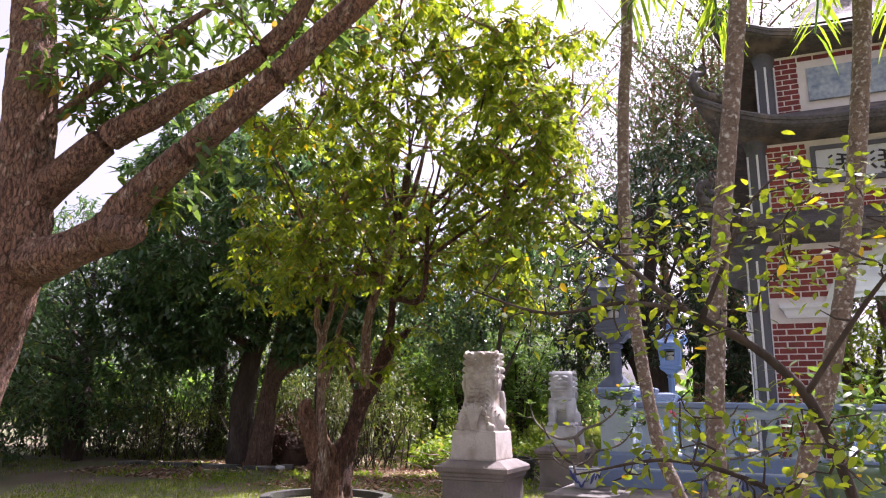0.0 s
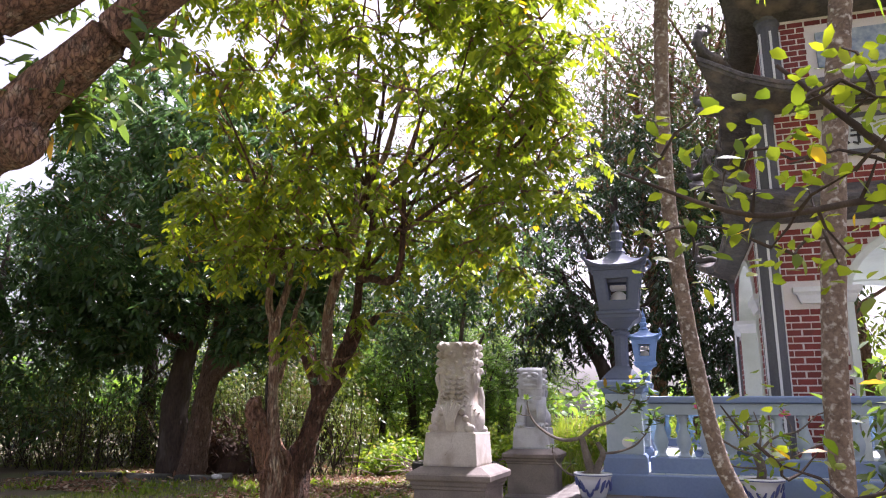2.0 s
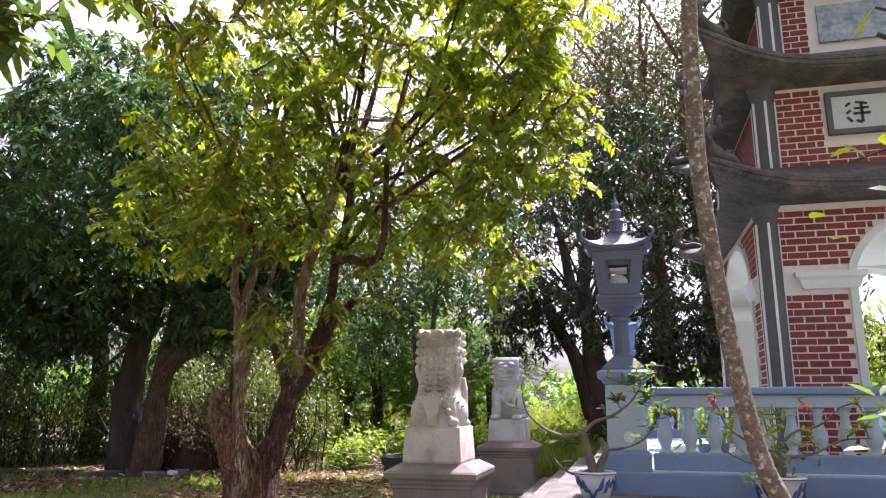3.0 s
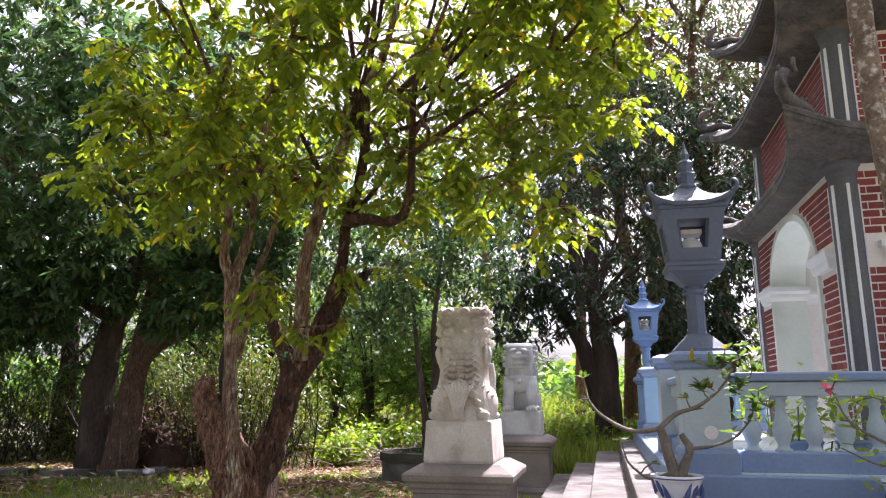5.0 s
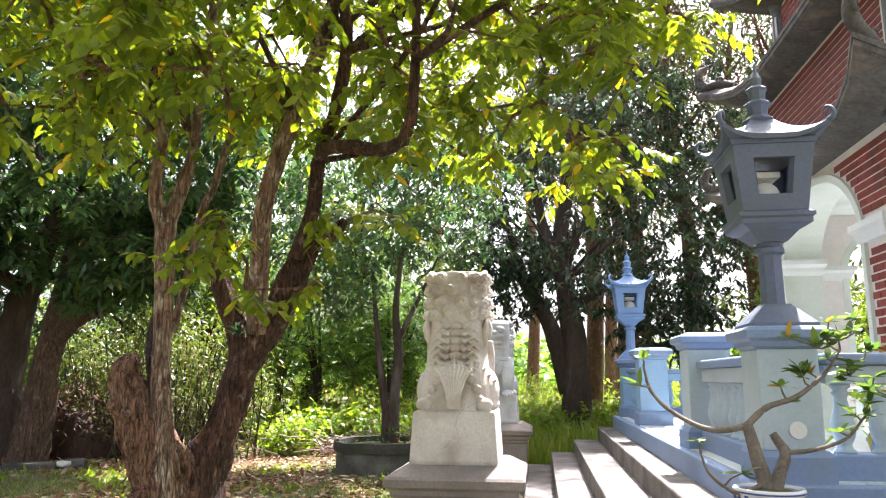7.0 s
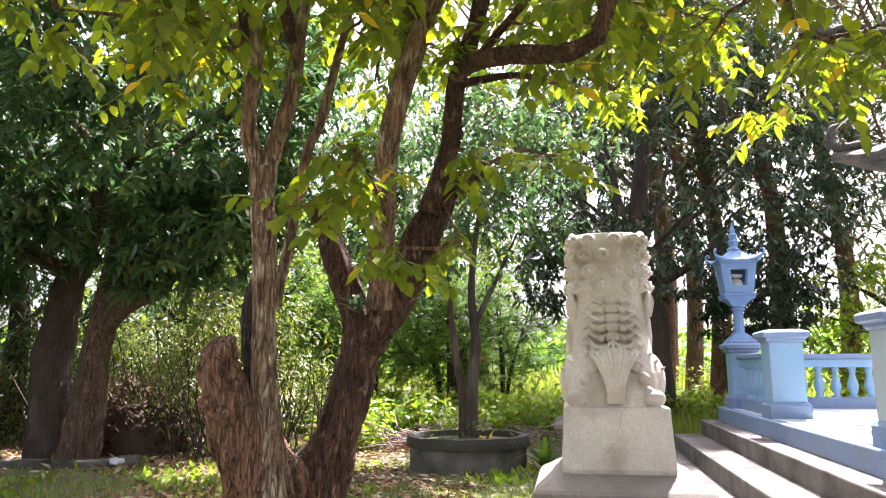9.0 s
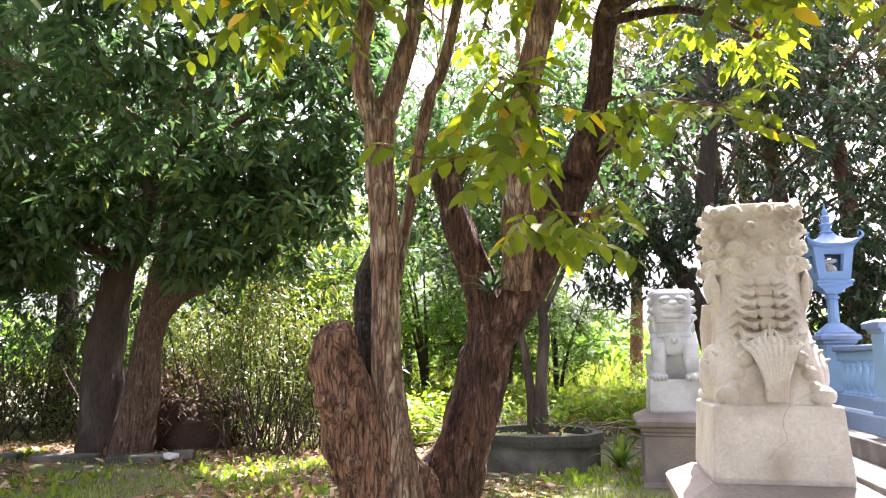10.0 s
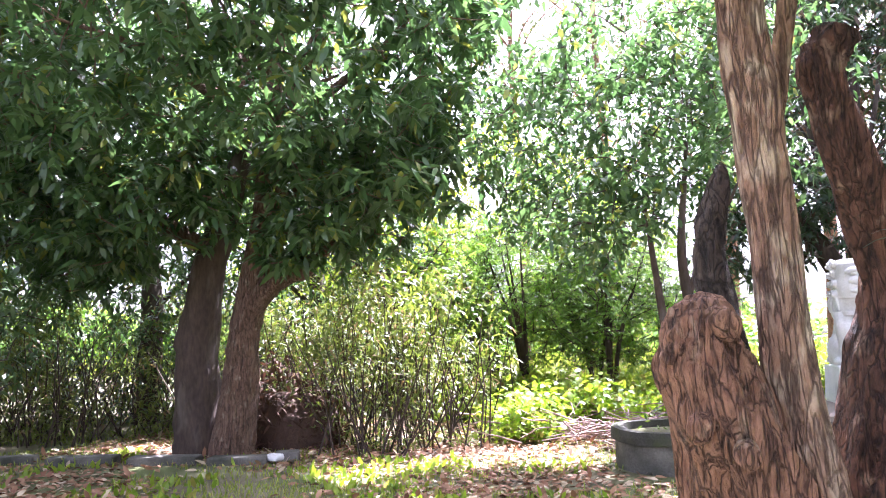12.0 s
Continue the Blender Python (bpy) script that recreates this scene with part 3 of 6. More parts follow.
    part("finial", loft(bmesh.new(), [round_ring(cx, cy, zz, r, 8) for r, zz in ((0.07, zt), (0.085, zt + 0.02), (0.05, zt + 0.05), (0.06, zt + 0.1), (0.075, zt + 0.115), (0.045, zt + 0.14), (0.05, zt + 0.19), (0.06, zt + 0.205), (0.03, zt + 0.23), (0.034, zt + 0.27), (0.014, zt + 0.31), (0.004, zt + 0.37))]), paint, t)
    return t


LANTERN_X = -1.44
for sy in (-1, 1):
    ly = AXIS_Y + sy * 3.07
    stone_lantern(LANTERN_X, ly, M_LANTERN_SHADED if sy < 0 else M_LANTERN_SUNLIT, ("shade-darkened blue" if sy < 0 else "sun-brightened blue") + " painted concrete lantern with swept roof on pier")
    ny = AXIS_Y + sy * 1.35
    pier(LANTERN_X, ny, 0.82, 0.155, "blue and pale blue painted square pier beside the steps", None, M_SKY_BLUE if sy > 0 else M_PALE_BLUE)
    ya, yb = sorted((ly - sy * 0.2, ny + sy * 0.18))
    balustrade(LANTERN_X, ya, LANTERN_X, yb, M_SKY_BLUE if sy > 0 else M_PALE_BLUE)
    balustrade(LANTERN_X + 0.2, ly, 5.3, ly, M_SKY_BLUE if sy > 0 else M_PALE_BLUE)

# ---- the brick tower ----
BX0, BX1 = -0.06, 3.34
BY0, BY1 = 9.45, 12.85
THICK = 0.34
SPRING, ARCH_HALF, ARCH_RISE = 2.58, 0.93, 0.6
EAVES = (3.4, 4.66, 5.85)
house = thing("pagoda_tower", "brick tower with white arches and dark swept concrete eaves", "pagoda")


def arch_z(u):
    """Height of the opening's edge at u from its middle."""
    s = min(abs(u) / ARCH_HALF, 1.0)
    return SPRING + ARCH_RISE * (1 - s ** 2.3) ** 0.62


def wall_frame(side):
    """Origin, direction along and outward direction of a wall, corner to corner."""
    if side == "south":
        return Vector((BX0, BY0, 0)), Vector((1, 0, 0)), Vector((0, -1, 0)), BX1 - BX0
    if side == "north":
        return Vector((BX1, BY1, 0)), Vector((-1, 0, 0)), Vector((0, 1, 0)), BX1 - BX0
    if side == "west":
        return Vector((BX0, BY1, 0)), Vector((0, -1, 0)), Vector((-1, 0, 0)), BY1 - BY0
    return Vector((BX1, BY0, 0)), Vector((0, 1, 0)), Vector((1, 0, 0)), BY1 - BY0


def arched_wall(side):
    """One wall of the ground storey with an arched opening cut through its thickness."""
    o, a, n, ln = wall_frame(side)
    bm = bmesh.new()
    mid = ln / 2
    us = [0.0] + [mid + ARCH_HALF * s for s in np.sin(np.linspace(-math.pi / 2, math.pi / 2, 25))] + [ln]
    top = EAVES[0] + 0.05

    def bottom(i):
        return TERRACE_Z if i in (0, len(us) - 1) else arch_z(us[i] - mid)

    def v(u, z, d):
        return bm.verts.new(o + a * u - n * d + Vector((0, 0, z)))

    def slab(ua, ub, za, zb):
        f = [v(ua, za, 0), v(ub, zb, 0), v(ub, top, 0), v(ua, top, 0)]
        b = [v(ua, za, THICK), v(ub, zb, THICK), v(ub, top, THICK), v(ua, top, THICK)]
        bm.faces.new(f)
        bm.faces.new(list(reversed(b)))
        bm.faces.new((f[1], f[0], b[0], b[1]))

    for i in range(1, len(us) - 2):
        slab(us[i], us[i + 1], arch_z(us[i] - mid), arch_z(us[i + 1] - mid))
    end = 0.0 if side in ("south", "north") else THICK - 0.002
    for ua, ub in ((end, us[1]), (us[-2], ln - end)):
        f = [v(ua, TERRACE_Z, 0), v(ub, TERRACE_Z, 0), v(ub, top, 0), v(ua, top, 0)]
        b = [v(ua, TERRACE_Z, THICK), v(ub, TERRACE_Z, THICK), v(ub, top, THICK), v(ua, top, THICK)]
        bm.faces.new(f)
        bm.faces.new(list(reversed(b)))
        bm.faces.new((f[1], f[0], b[0], b[1]))
        bm.faces.new((f[0], f[3], b[3], b[0]))
        bm.faces.new((f[2], f[1], b[1], b[2]))
    bmesh.ops.remove_doubles(bm, verts=bm.verts, dist=0.0005)
    bmesh.ops.recalc_face_normals(bm, faces=bm.faces)
    w = part("wall_" + side, bm, M_MORTAR, house)
    # white reveal that lines the opening, with a raised edge
    bm = bmesh.new()
    line = [(mid - ARCH_HALF, TERRACE_Z)] + [(u, arch_z(u - mid)) for u in us[1:-1]] + [(mid + ARCH_HALF, TERRACE_Z)]
    for ring_d0, ring_d1 in ((-0.03, THICK + 0.01),):
        rows = []
        for i, (u, z) in enumerate(line):
            pu, pz = line[max(i - 1, 0)]
            qu, qz = line[min(i + 1, len(line) - 1)]
            t = Vector((qu - pu, 0, qz - pz)).normalized()
            nu, nz = t.z, -t.x
            if i in (0, len(line) - 1):
                nu, nz = (1 if i == 0 else -1), 0
            rows.append([o + a * (u + nu * k1) + Vector((0, 0, z + nz * k1)) - n * d for k1, d in ((0.02, ring_d0), (0.02, ring_d1), (-0.05, ring_d1), (-0.05, ring_d0))])
        loft(bm, [[tuple(p) for p in r] for r in rows])
    bmesh.ops.recalc_face_normals(bm, faces=bm.faces)
    part("arch_lining", bm, M_CREAM, w, "white plaster arch lining")
    for sgn in (-1, 1):
        u = mid + sgn * (ARCH_HALF + 0.21)
        bm = bmesh.new()
        c = o + a * u - n * (THICK / 2 - 0.02)
        rings = []
        for h, z in ((0.24, SPRING - 0.14), (0.26, SPRING - 0.1), (0.27, SPRING - 0.06), (0.31, SPRING - 0.03), (0.31, SPRING + 0.02)):
            d = THICK / 2 + (h - 0.2) * 0.6
            rings.append([tuple(c + a * (h * p) + n * (d * q) + Vector((0, 0, z))) for p, q in ((-1, -1), (1, -1), (1, 1), (-1, 1))])
        loft(bm, rings)
        bmesh.ops.recalc_face_normals(bm, faces=bm.faces)
        part("impost", bm, M_STRIP, w, "white moulded impost")
    return w


walls = {s: arched_wall(s) for s in ("south", "west", "north", "east")}


def corner_column(cx, cy, z0, z1, r):
    c = thing("corner_column", "", "")
    c.parent = house
    part("column_shaft", loft(bmesh.new(), [round_ring(cx, cy, z, rr, 20) for rr, z in ((r * 1.2, z0), (r * 1.2, z0 + 0.06), (r, z0 + 0.1), (r, z1 - 0.14), (r * 1.12, z1 - 0.1), (r * 1.12, z1 - 0.06), (r * 1.3, z1 - 0.03), (r * 1.3, z1))]), M_COLUMN, c, "dark grey column", smooth=False)
    for k in range(6):
        a = 2 * math.pi * (k + 0.5) / 6
        m = pose(cx + r * math.cos(a), cy + r * math.sin(a), 0, 0, 0, math.degrees(a))
        bm = boxed(-0.01, -0.012, z0 + 0.14, 0.01, 0.012, z1 - 0.2)
        bm.transform(m)
        part("white_strip", bm, M_STRIP, c)
    return c


def eave(name, z, x0, y0, x1, y1, out, lift):
    """A swept concrete eave round the tower: a curved soffit, a thick edge and corners that rise."""
    bm = bmesh.new()
    k = 14
    cx, cy, hx, hy = (x0 + x1) / 2, (y0 + y1) / 2, (x1 - x0) / 2, (y1 - y0) / 2

    def ring(grow, dz, lifted):
        pts = []
        for side in range(4):
            for i in range(k):
                u = -1 + 2 * i / k
                s = abs(u) ** 5
                x, y = ((u, -1), (1, u), (-u, 1), (-1, -u))[side]
                g = grow * (1 + 0.8 * s * lifted)
                pts.append((cx + x * (hx + g), cy + y * (hy + g), z + dz + lift * s * lifted))
        return pts

    rings = [ring(0.02, -0.12, 0), ring(out * 0.3, -0.115, 0.2), ring(out * 0.65, -0.1, 0.55), ring(out * 0.92, -0.07, 0.95), ring(out * 0.95, -0.055, 1.0), ring(out, -0.05, 1.0), ring(out, -0.005, 1.0), ring(out * 1.03, 0.0, 1.0), ring(out * 1.03, 0.04, 1.0), ring(out * 0.93, 0.065, 0.95), ring(out * 0.6, 0.12, 0.55), ring(out * 0.25, 0.2, 0.2), ring(-0.1, 0.3, 0)]
    loft(bm, rings)
    e = part(name, bm, M_DARK, house, "dark weathered concrete eave")
    for sx in (-1, 1):
        for sy in (-1, 1):
            tip = Vector((cx + sx * (hx + out * 1.65), cy + sy * (hy + out * 1.65), z + lift + 0.02))
            bm = bmesh.new()
            d = Vector((sx, sy, 0)).normalized()
            side = Vector((-d.y, d.x, 0))
            # a scrolled dragon: rising neck, snout, mane fins
            neck = [tip - d * 0.42 + Vector((0, 0, -0.02)), tip - d * 0.25 + Vector((0, 0, 0.05)), tip - d * 0.08 + Vector((0, 0, 0.06)), tip + d * 0.06 + Vector((0, 0, 0.16)), tip + d * 0.02 + Vector((0, 0, 0.3)), tip - d * 0.1 + Vector((0, 0, 0.34))]
            tube(bm, spline([tuple(p) for p in neck], 5), (0.03, 0.055, 0.06, 0.05, 0.05, 0.02), 7, 0.25)
            for q in range(8):
                b0 = Vector(neck[1 + q % 5]) + side * random.uniform(-0.05, 0.05)
                curl(bm, tuple(b0), tuple(d * random.uniform(-1, 1) + side * random.uniform(-0.5, 0.5)), random.uniform(0.05, 0.085))
            part("eave_dragon", bm, M_DARK, e, "carved dark dragon ornament", smooth=True)
    return e


COLUMN_R = 0.115
for cx in (BX0 + 0.06, BX1 - 0.06):
    for cy in (BY0 + 0.06, BY1 - 0.06):
        corner_column(cx, cy, TERRACE_Z, EAVES[0] - 0.1, COLUMN_R)
eave("lower_eave", EAVES[0], BX0, BY0, BX1, BY1, 0.27, 0.24)
part("chamber_ceiling", boxed(BX0 + 0.1, BY0 + 0.1, EAVES[0] - 0.22, BX1 - 0.1, BY1 - 0.1, EAVES[0] - 0.1), M_CREAM, house)

SETBACK = (0.12, 0.3)
for s in (0, 1):
    b = SETBACK[s]
    z0, z1 = EAVES[s] + 0.1, EAVES[s + 1] - 0.05
    part("upper_wall", boxed(BX0 + b, BY0 + b, z0, BX1 - b, BY1 - b, z1 + 0.1), M_MORTAR, house)
    for cx in (BX0 + b + 0.04, BX1 - b - 0.04):
        for cy in (BY0 + b + 0.04, BY1 - b - 0.04):
            corner_column(cx, cy, z0 + 0.03, z1, 0.115)
    eave(("middle_eave", "upper_eave")[s], EAVES[s + 1], BX0 + b, BY0 + b, BX1 - b, BY1 - b, 0.34, 0.34)
part("roof_top", stacked([(1.45, 6.1), (1.0, 6.4), (0.5, 7.0), (0.15, 7.5), (0.05, 8.1)], (BX0 + BX1) / 2, (BY0 + BY1) / 2), M_DARK, house)

M_SIGN = surface("sign_plaster", (0.50, 0.53, 0.54), (0.58, 0.60, 0.60), 0.7, 5, 40, 0.1)
M_GLYPH = surface("black_paint", (0.02, 0.02, 0.02), (0.03, 0.03, 0.03), 0.6, 5, 40, 0.1)
M_PICTURE = surface("painted_relief", (0.16, 0.22, 0.30), (0.45, 0.50, 0.52), 0.7, 6, 20, 0.3)


def sign_board(u0, u1, z0, z1, y, glyphs):
    """A framed white board with brushed characters, on the south wall."""
    b = part("sign_board", boxed(u0, y - 0.03, z0, u1, y + 0.01, z1), M_SIGN, house, "white board with black characters")
    f = 0.05
    for r in ((u0 - f, z0 - f, u1 + f, z0), (u0 - f, z1, u1 + f, z1 + f), (u0 - f, z0, u0, z1), (u1, z0, u1 + f, z1)):
        part("board_frame", boxed(r[0], y - 0.05, r[1], r[2], y + 0.01, r[3]), M_COLUMN, b)
    for gx in glyphs:
        cz = (z0 + z1) / 2
        # brush strokes of one character
        for dx, dz, w, h, rot in ((-0.09, 0.08, 0.05, 0.022, -35), (-0.09, 0.0, 0.05, 0.022, -35), (-0.085, -0.08, 0.07, 0.022, 50), (0.03, 0.09, 0.11, 0.02, 12), (0.03, 0.035, 0.13, 0.02, 0), (0.03, -0.02, 0.15, 0.022, 0), (0.03, -0.01, 0.025, 0.2, 0), (0.0, -0.105, 0.06, 0.022, 25)):
            bm = boxed(-w / 2, -0.006, -h / 2, w / 2, 0.006, h / 2)
            bm.transform(pose(gx + dx, y - 0.036, cz + dz, 0, rot, 0))
            part("brush_stroke", bm, M_GLYPH, b)


SIGN_Y = BY0 + SETBACK[0]
sign_board(BX0 + 0.78, BX1 - 0.78, 4.05, 4.4, SIGN_Y, [BX0 + 1.02 + 0.42 * i for i in range(4)])
pic = part("painted_panel", boxed(BX0 + 0.8, BY0 + SETBACK[1] - 0.04, 5.1, BX1 - 0.8, BY0 + SETBACK[1] + 0.01, 5.52), M_PICTURE, house, "blue and white painted relief panel")

# bricks: courses proud of the pale mortar
BRICK_L, BRICK_H, BRICK_D, JOINT = 0.18, 0.054, 0.007, 0.015


def brick_mesh(w, h):
    bm = boxed(-w / 2, -BRICK_D, 0, w / 2, 0.003, h)
    me = bpy.data.meshes.new("brick")
    bm.to_mesh(me)
    bm.free()
    me.materials.append(M_BRICK)
    return me


BRICK_MESHES = {}


def lay_bricks(o, a, n, u0, u1, z0, z1, free, owner, near, budget):
    """Lays running courses on a wall plane; free(u, z) tells where bricks may lie. The nearest are parts, the rest one mesh."""
    rest = bmesh.new()
    row, z, made = 0, z0, 0
    turn = math.degrees(math.atan2(a.y, a.x))
    while z + BRICK_H <= z1 + 0.001:
        u = u0 - (BRICK_L / 2 if row % 2 else 0)
        while u < u1:
            lo, hi = max(u, u0), min(u + BRICK_L - JOINT, u1)
            # shorten bricks at the opening
            steps = [lo + (hi - lo) * i / 8 for i in range(9)]
            ok = [s for s in steps if free(s, z) and free(s, z + BRICK_H)]
            if len(ok) > 2:
                lo, hi = ok[0], ok[-1]
                w = round(hi - lo, 2)
                if w > 0.03:
                    c = o + a * ((lo + hi) / 2)
                    if made < budget and near((lo + hi) / 2):
                        me = BRICK_MESHES.get(w) or BRICK_MESHES.setdefault(w, brick_mesh(w, BRICK_H))
                        ob = new("brick", me)
                        ob.parent = owner
                        ob.matrix_basis = pose(c.x, c.y, z, 0, 0, turn)
                        made += 1
                    else:
                        bm = rest
                        vs = []
                        for uu, dd, zz in ((-w / 2, -BRICK_D, 0), (w / 2, -BRICK_D, 0), (w / 2, -BRICK_D, BRICK_H), (-w / 2, -BRICK_D, BRICK_H), (-w / 2, 0, 0), (w / 2, 0, 0), (w / 2, 0, BRICK_H), (-w / 2, 0, BRICK_H)):
                            p = c + a * uu - n * dd
                            vs.append(bm.verts.new((p.x, p.y, z + zz)))
                        for f in ((0, 1, 2, 3), (0, 4, 5, 1), (3, 2, 6, 7), (0, 3, 7, 4), (1, 5, 6, 2)):
                            bm.faces.new([vs[i] for i in f])
            u += BRICK_L
        z += BRICK_H + JOINT
        row += 1
    if len(rest.faces):
        tagged(part("brick_field", rest, M_BRICK, owner, "red bricks"), kind="stuff")
    else:
        rest.free()


def open_arch(ln):
    mid = ln / 2

    def free(u, z):
        d = abs(u - mid)
        if z < SPRING - 0.15:
            return d > ARCH_HALF + 0.06
        if z < SPRING + 0.03:
            return False
        return d > ARCH_HALF + 0.06 or z > arch_z(u - mid) + 0.06

    return free


def lay_all_bricks():
    for side, near, budget in (("south", lambda u: u < 1.7, 290), ("west", lambda u: u > 1.2, 290)):
        o, a, n, ln = wall_frame(side)
        lay_bricks(o, a, n, 0.13, ln - 0.13, TERRACE_Z + 0.02, EAVES[0] - 0.16, open_arch(ln), walls[side], near, budget)
    sg = lambda u, z: not (0.7 < u < 2.6 and 3.93 < z < 4.47)
    o, a, n, ln = wall_frame("south")
    b = SETBACK[0]
    lay_bricks(o - n * b, a, n, 0.14 + b, ln - 0.14 - b, EAVES[0] + 0.22, EAVES[1] - 0.1, sg, house, lambda u: False, 0)
    b = SETBACK[1]
    pc = lambda u, z: not (0.72 < u < 2.58 and 5.0 < z < 5.58)
    lay_bricks(o - n * b, a, n, 0.14 + b, ln - 0.14 - b, EAVES[1] + 0.22, EAVES[2] - 0.1, pc, house, lambda u: False, 0)
    o, a, n, ln = wall_frame("west")
    for b, z0, z1 in ((SETBACK[0], EAVES[0] + 0.22, EAVES[1] - 0.1), (SETBACK[1], EAVES[1] + 0.22, EAVES[2] - 0.1)):
        lay_bricks(o - n * b, a, n, 0.14 + b, ln - 0.14 - b, z0, z1, lambda u, z: True, house, lambda u: False, 0)


# ---- guardian lions on pedestals ----
LION_X = -3.25


def pedestal(cy):
    p = thing("statue_pedestal", "grey moulded concrete pedestal under a stone lion", "pedestal", "lion pedestals")
    hx, hy = 0.38, 0.41

    def moulded(profile):
        return loft(bmesh.new(), [square_ring(LION_X, cy, z, hx + d, hy + d) for d, z in profile])

    part("foot", moulded([(0.05, -0.0579), (0.05, 0.081), (0.02, 0.116), (0.0, 0.127)]), M_PEDESTAL, p)
    part("die", moulded([(-0.005, 0.116), (-0.005, 0.579)]), M_PEDESTAL, p)
    part("cornice", moulded([(-0.005, 0.579), (0.012, 0.59), (0.012, 0.613), (0.03, 0.631), (0.03, 0.66), (0.065, 0.683), (0.07, 0.729), (0.055, 0.746), (-0.02, 0.787), (-0.06, 0.81)]), M_PEDESTAL, p)
    return p


def blob(bm, c, r, rot=(0, 0, 0), sub=3):
    m = pose(*c, *rot) @ Matrix.Diagonal((*r, 1))
    bmesh.ops.create_icosphere(bm, subdivisions=sub, radius=1, matrix=m)


def lion_mesh():
    """A seated guardian lion on a rough block, facing +y; base at z = 0."""
    bm = bmesh.new()
    # block
    loft(bm, [square_ring(0, 0, z, h, hy) for h, hy, z in ((0.285, 0.36, 0.0), (0.29, 0.37, 0.03), (0.28, 0.36, 0.2), (0.272, 0.35, 0.365), (0.262, 0.34, 0.375))])
    def sup(cx, cy, z, rx, ry, k=28, e=0.62):
        out = []
        for i in range(k):
            a = 2 * math.pi * i / k
            c, s = math.cos(a), math.sin(a)
            out.append((cx + rx * math.copysign(abs(c) ** e, c), cy + ry * math.copysign(abs(s) ** e, s), z))
        return out

    # torso from rump to head
    loft(bm, [sup(0, cy, z, rx, ry) for z, cy, rx, ry in ((0.35, -0.12, 0.235, 0.20), (0.45, -0.115, 0.245, 0.215), (0.56, -0.09, 0.24, 0.215), (0.66, -0.06, 0.225, 0.21), (0.78, -0.02, 0.212, 0.20), (0.92, 0.01, 0.208, 0.205), (1.04, 0.03, 0.205, 0.215), (1.14, 0.05, 0.2, 0.22))])
    # head, jaw and brow
    loft(bm, [sup(0, cy, z, rx, ry) for z, cy, rx, ry in ((1.03, 0.06, 0.2, 0.225), (1.15, 0.065, 0.21, 0.24), (1.26, 0.065, 0.208, 0.24), (1.37, 0.06, 0.2, 0.228), (1.42, 0.05, 0.18, 0.2))])
    blob(bm, (0, 0.28, 1.2), (0.13, 0.07, 0.055))
    blob(bm, (0, 0.27, 1.1), (0.12, 0.06, 0.035))
    blob(bm, (0, 0.32, 1.245), (0.05, 0.04, 0.035))
    for s in (-1, 1):
        blob(bm, (s * 0.085, 0.285, 1.3), (0.065, 0.045, 0.035), (0, s * 15, 0))
        blob(bm, (s * 0.08, 0.295, 1.265), (0.032, 0.03, 0.025))
        blob(bm, (s * 0.185, 0.0, 1.385), (0.035, 0.03, 0.065), (0, s * 20, 0))
        # haunches, forelegs and paws
        blob(bm, (s * 0.2, -0.02, 0.52), (0.09, 0.21, 0.17))
        blob(bm, (s * 0.205, 0.16, 0.41), (0.075, 0.12, 0.05))
        loft(bm, [sup(s * 0.165, cy, z, r, r * 1.05, 14, 0.8) for z, cy, r in ((0.36, 0.24, 0.075), (0.45, 0.235, 0.07), (0.62, 0.22, 0.08), (0.78, 0.18, 0.09), (0.9, 0.13, 0.08))])
        blob(bm, (s * 0.165, 0.29, 0.405), (0.085, 0.09, 0.05))
        for k in range(4):
            blob(bm, (s * 0.165 + (k - 1.5) * 0.04, 0.365, 0.395), (0.021, 0.035, 0.034), sub=2)
        # side locks of the mane
        for k in range(5):
            blob(bm, (s * 0.205, 0.12 - 0.06 * k, 1.02 - 0.02 * k), (0.022, 0.03, 0.12), (8, s * 6, 0), 2)
        # flame locks on the flanks
        for k in range(5):
            blob(bm, (s * (0.1 + 0.028 * k), -0.262 + 0.03 * k, 0.70 - 0.035 * k), (0.016, 0.02, 0.085), (10, s * (25 + 9 * k), 0), 2)
    blob(bm, (0, 0.18, 0.8), (0.15, 0.09, 0.16))
    blob(bm, (0, 0.285, 0.82), (0.035, 0.03, 0.04), sub=2)
    loft(bm, [sup(0, 0.2, z, 0.19, 0.06, 20) for z in (0.86, 0.875, 0.89, 0.905)])
    # mane: rows of round bosses over the back of the head, each with a spiral ridge
    for row in range(4):
        z = 1.085 + row * 0.095
        rx, ry = 0.213 - 0.004 * row, 0.246 - 0.006 * row
        cy = 0.06
        for k in range(9):
            a = math.radians(-90 + (k - 4) * 25 + (4 if row % 2 else -3))
            c = (rx * math.copysign(abs(math.cos(a)) ** 0.62, math.cos(a)), cy + ry * math.copysign(abs(math.sin(a)) ** 0.62, math.sin(a)), z)
            m = pose(*c, 90, 0, math.degrees(a) + 90)
            way = 1 if k % 2 else -1
            blob(bm, tuple(m @ Vector((0, 0, 0.0))), (0.044, 0.036, 0.047), sub=2)
            ring = [m @ Vector((way * (0.036 - 0.0046 * t) * math.cos(t), (0.036 - 0.0046 * t) * math.sin(t), 0.03 + 0.003 * t)) for t in np.linspace(0, 2.2 * math.pi, 26)]
            tube(bm, [tuple(p) for p in ring], (0.008, 0.0095, 0.008), 7)
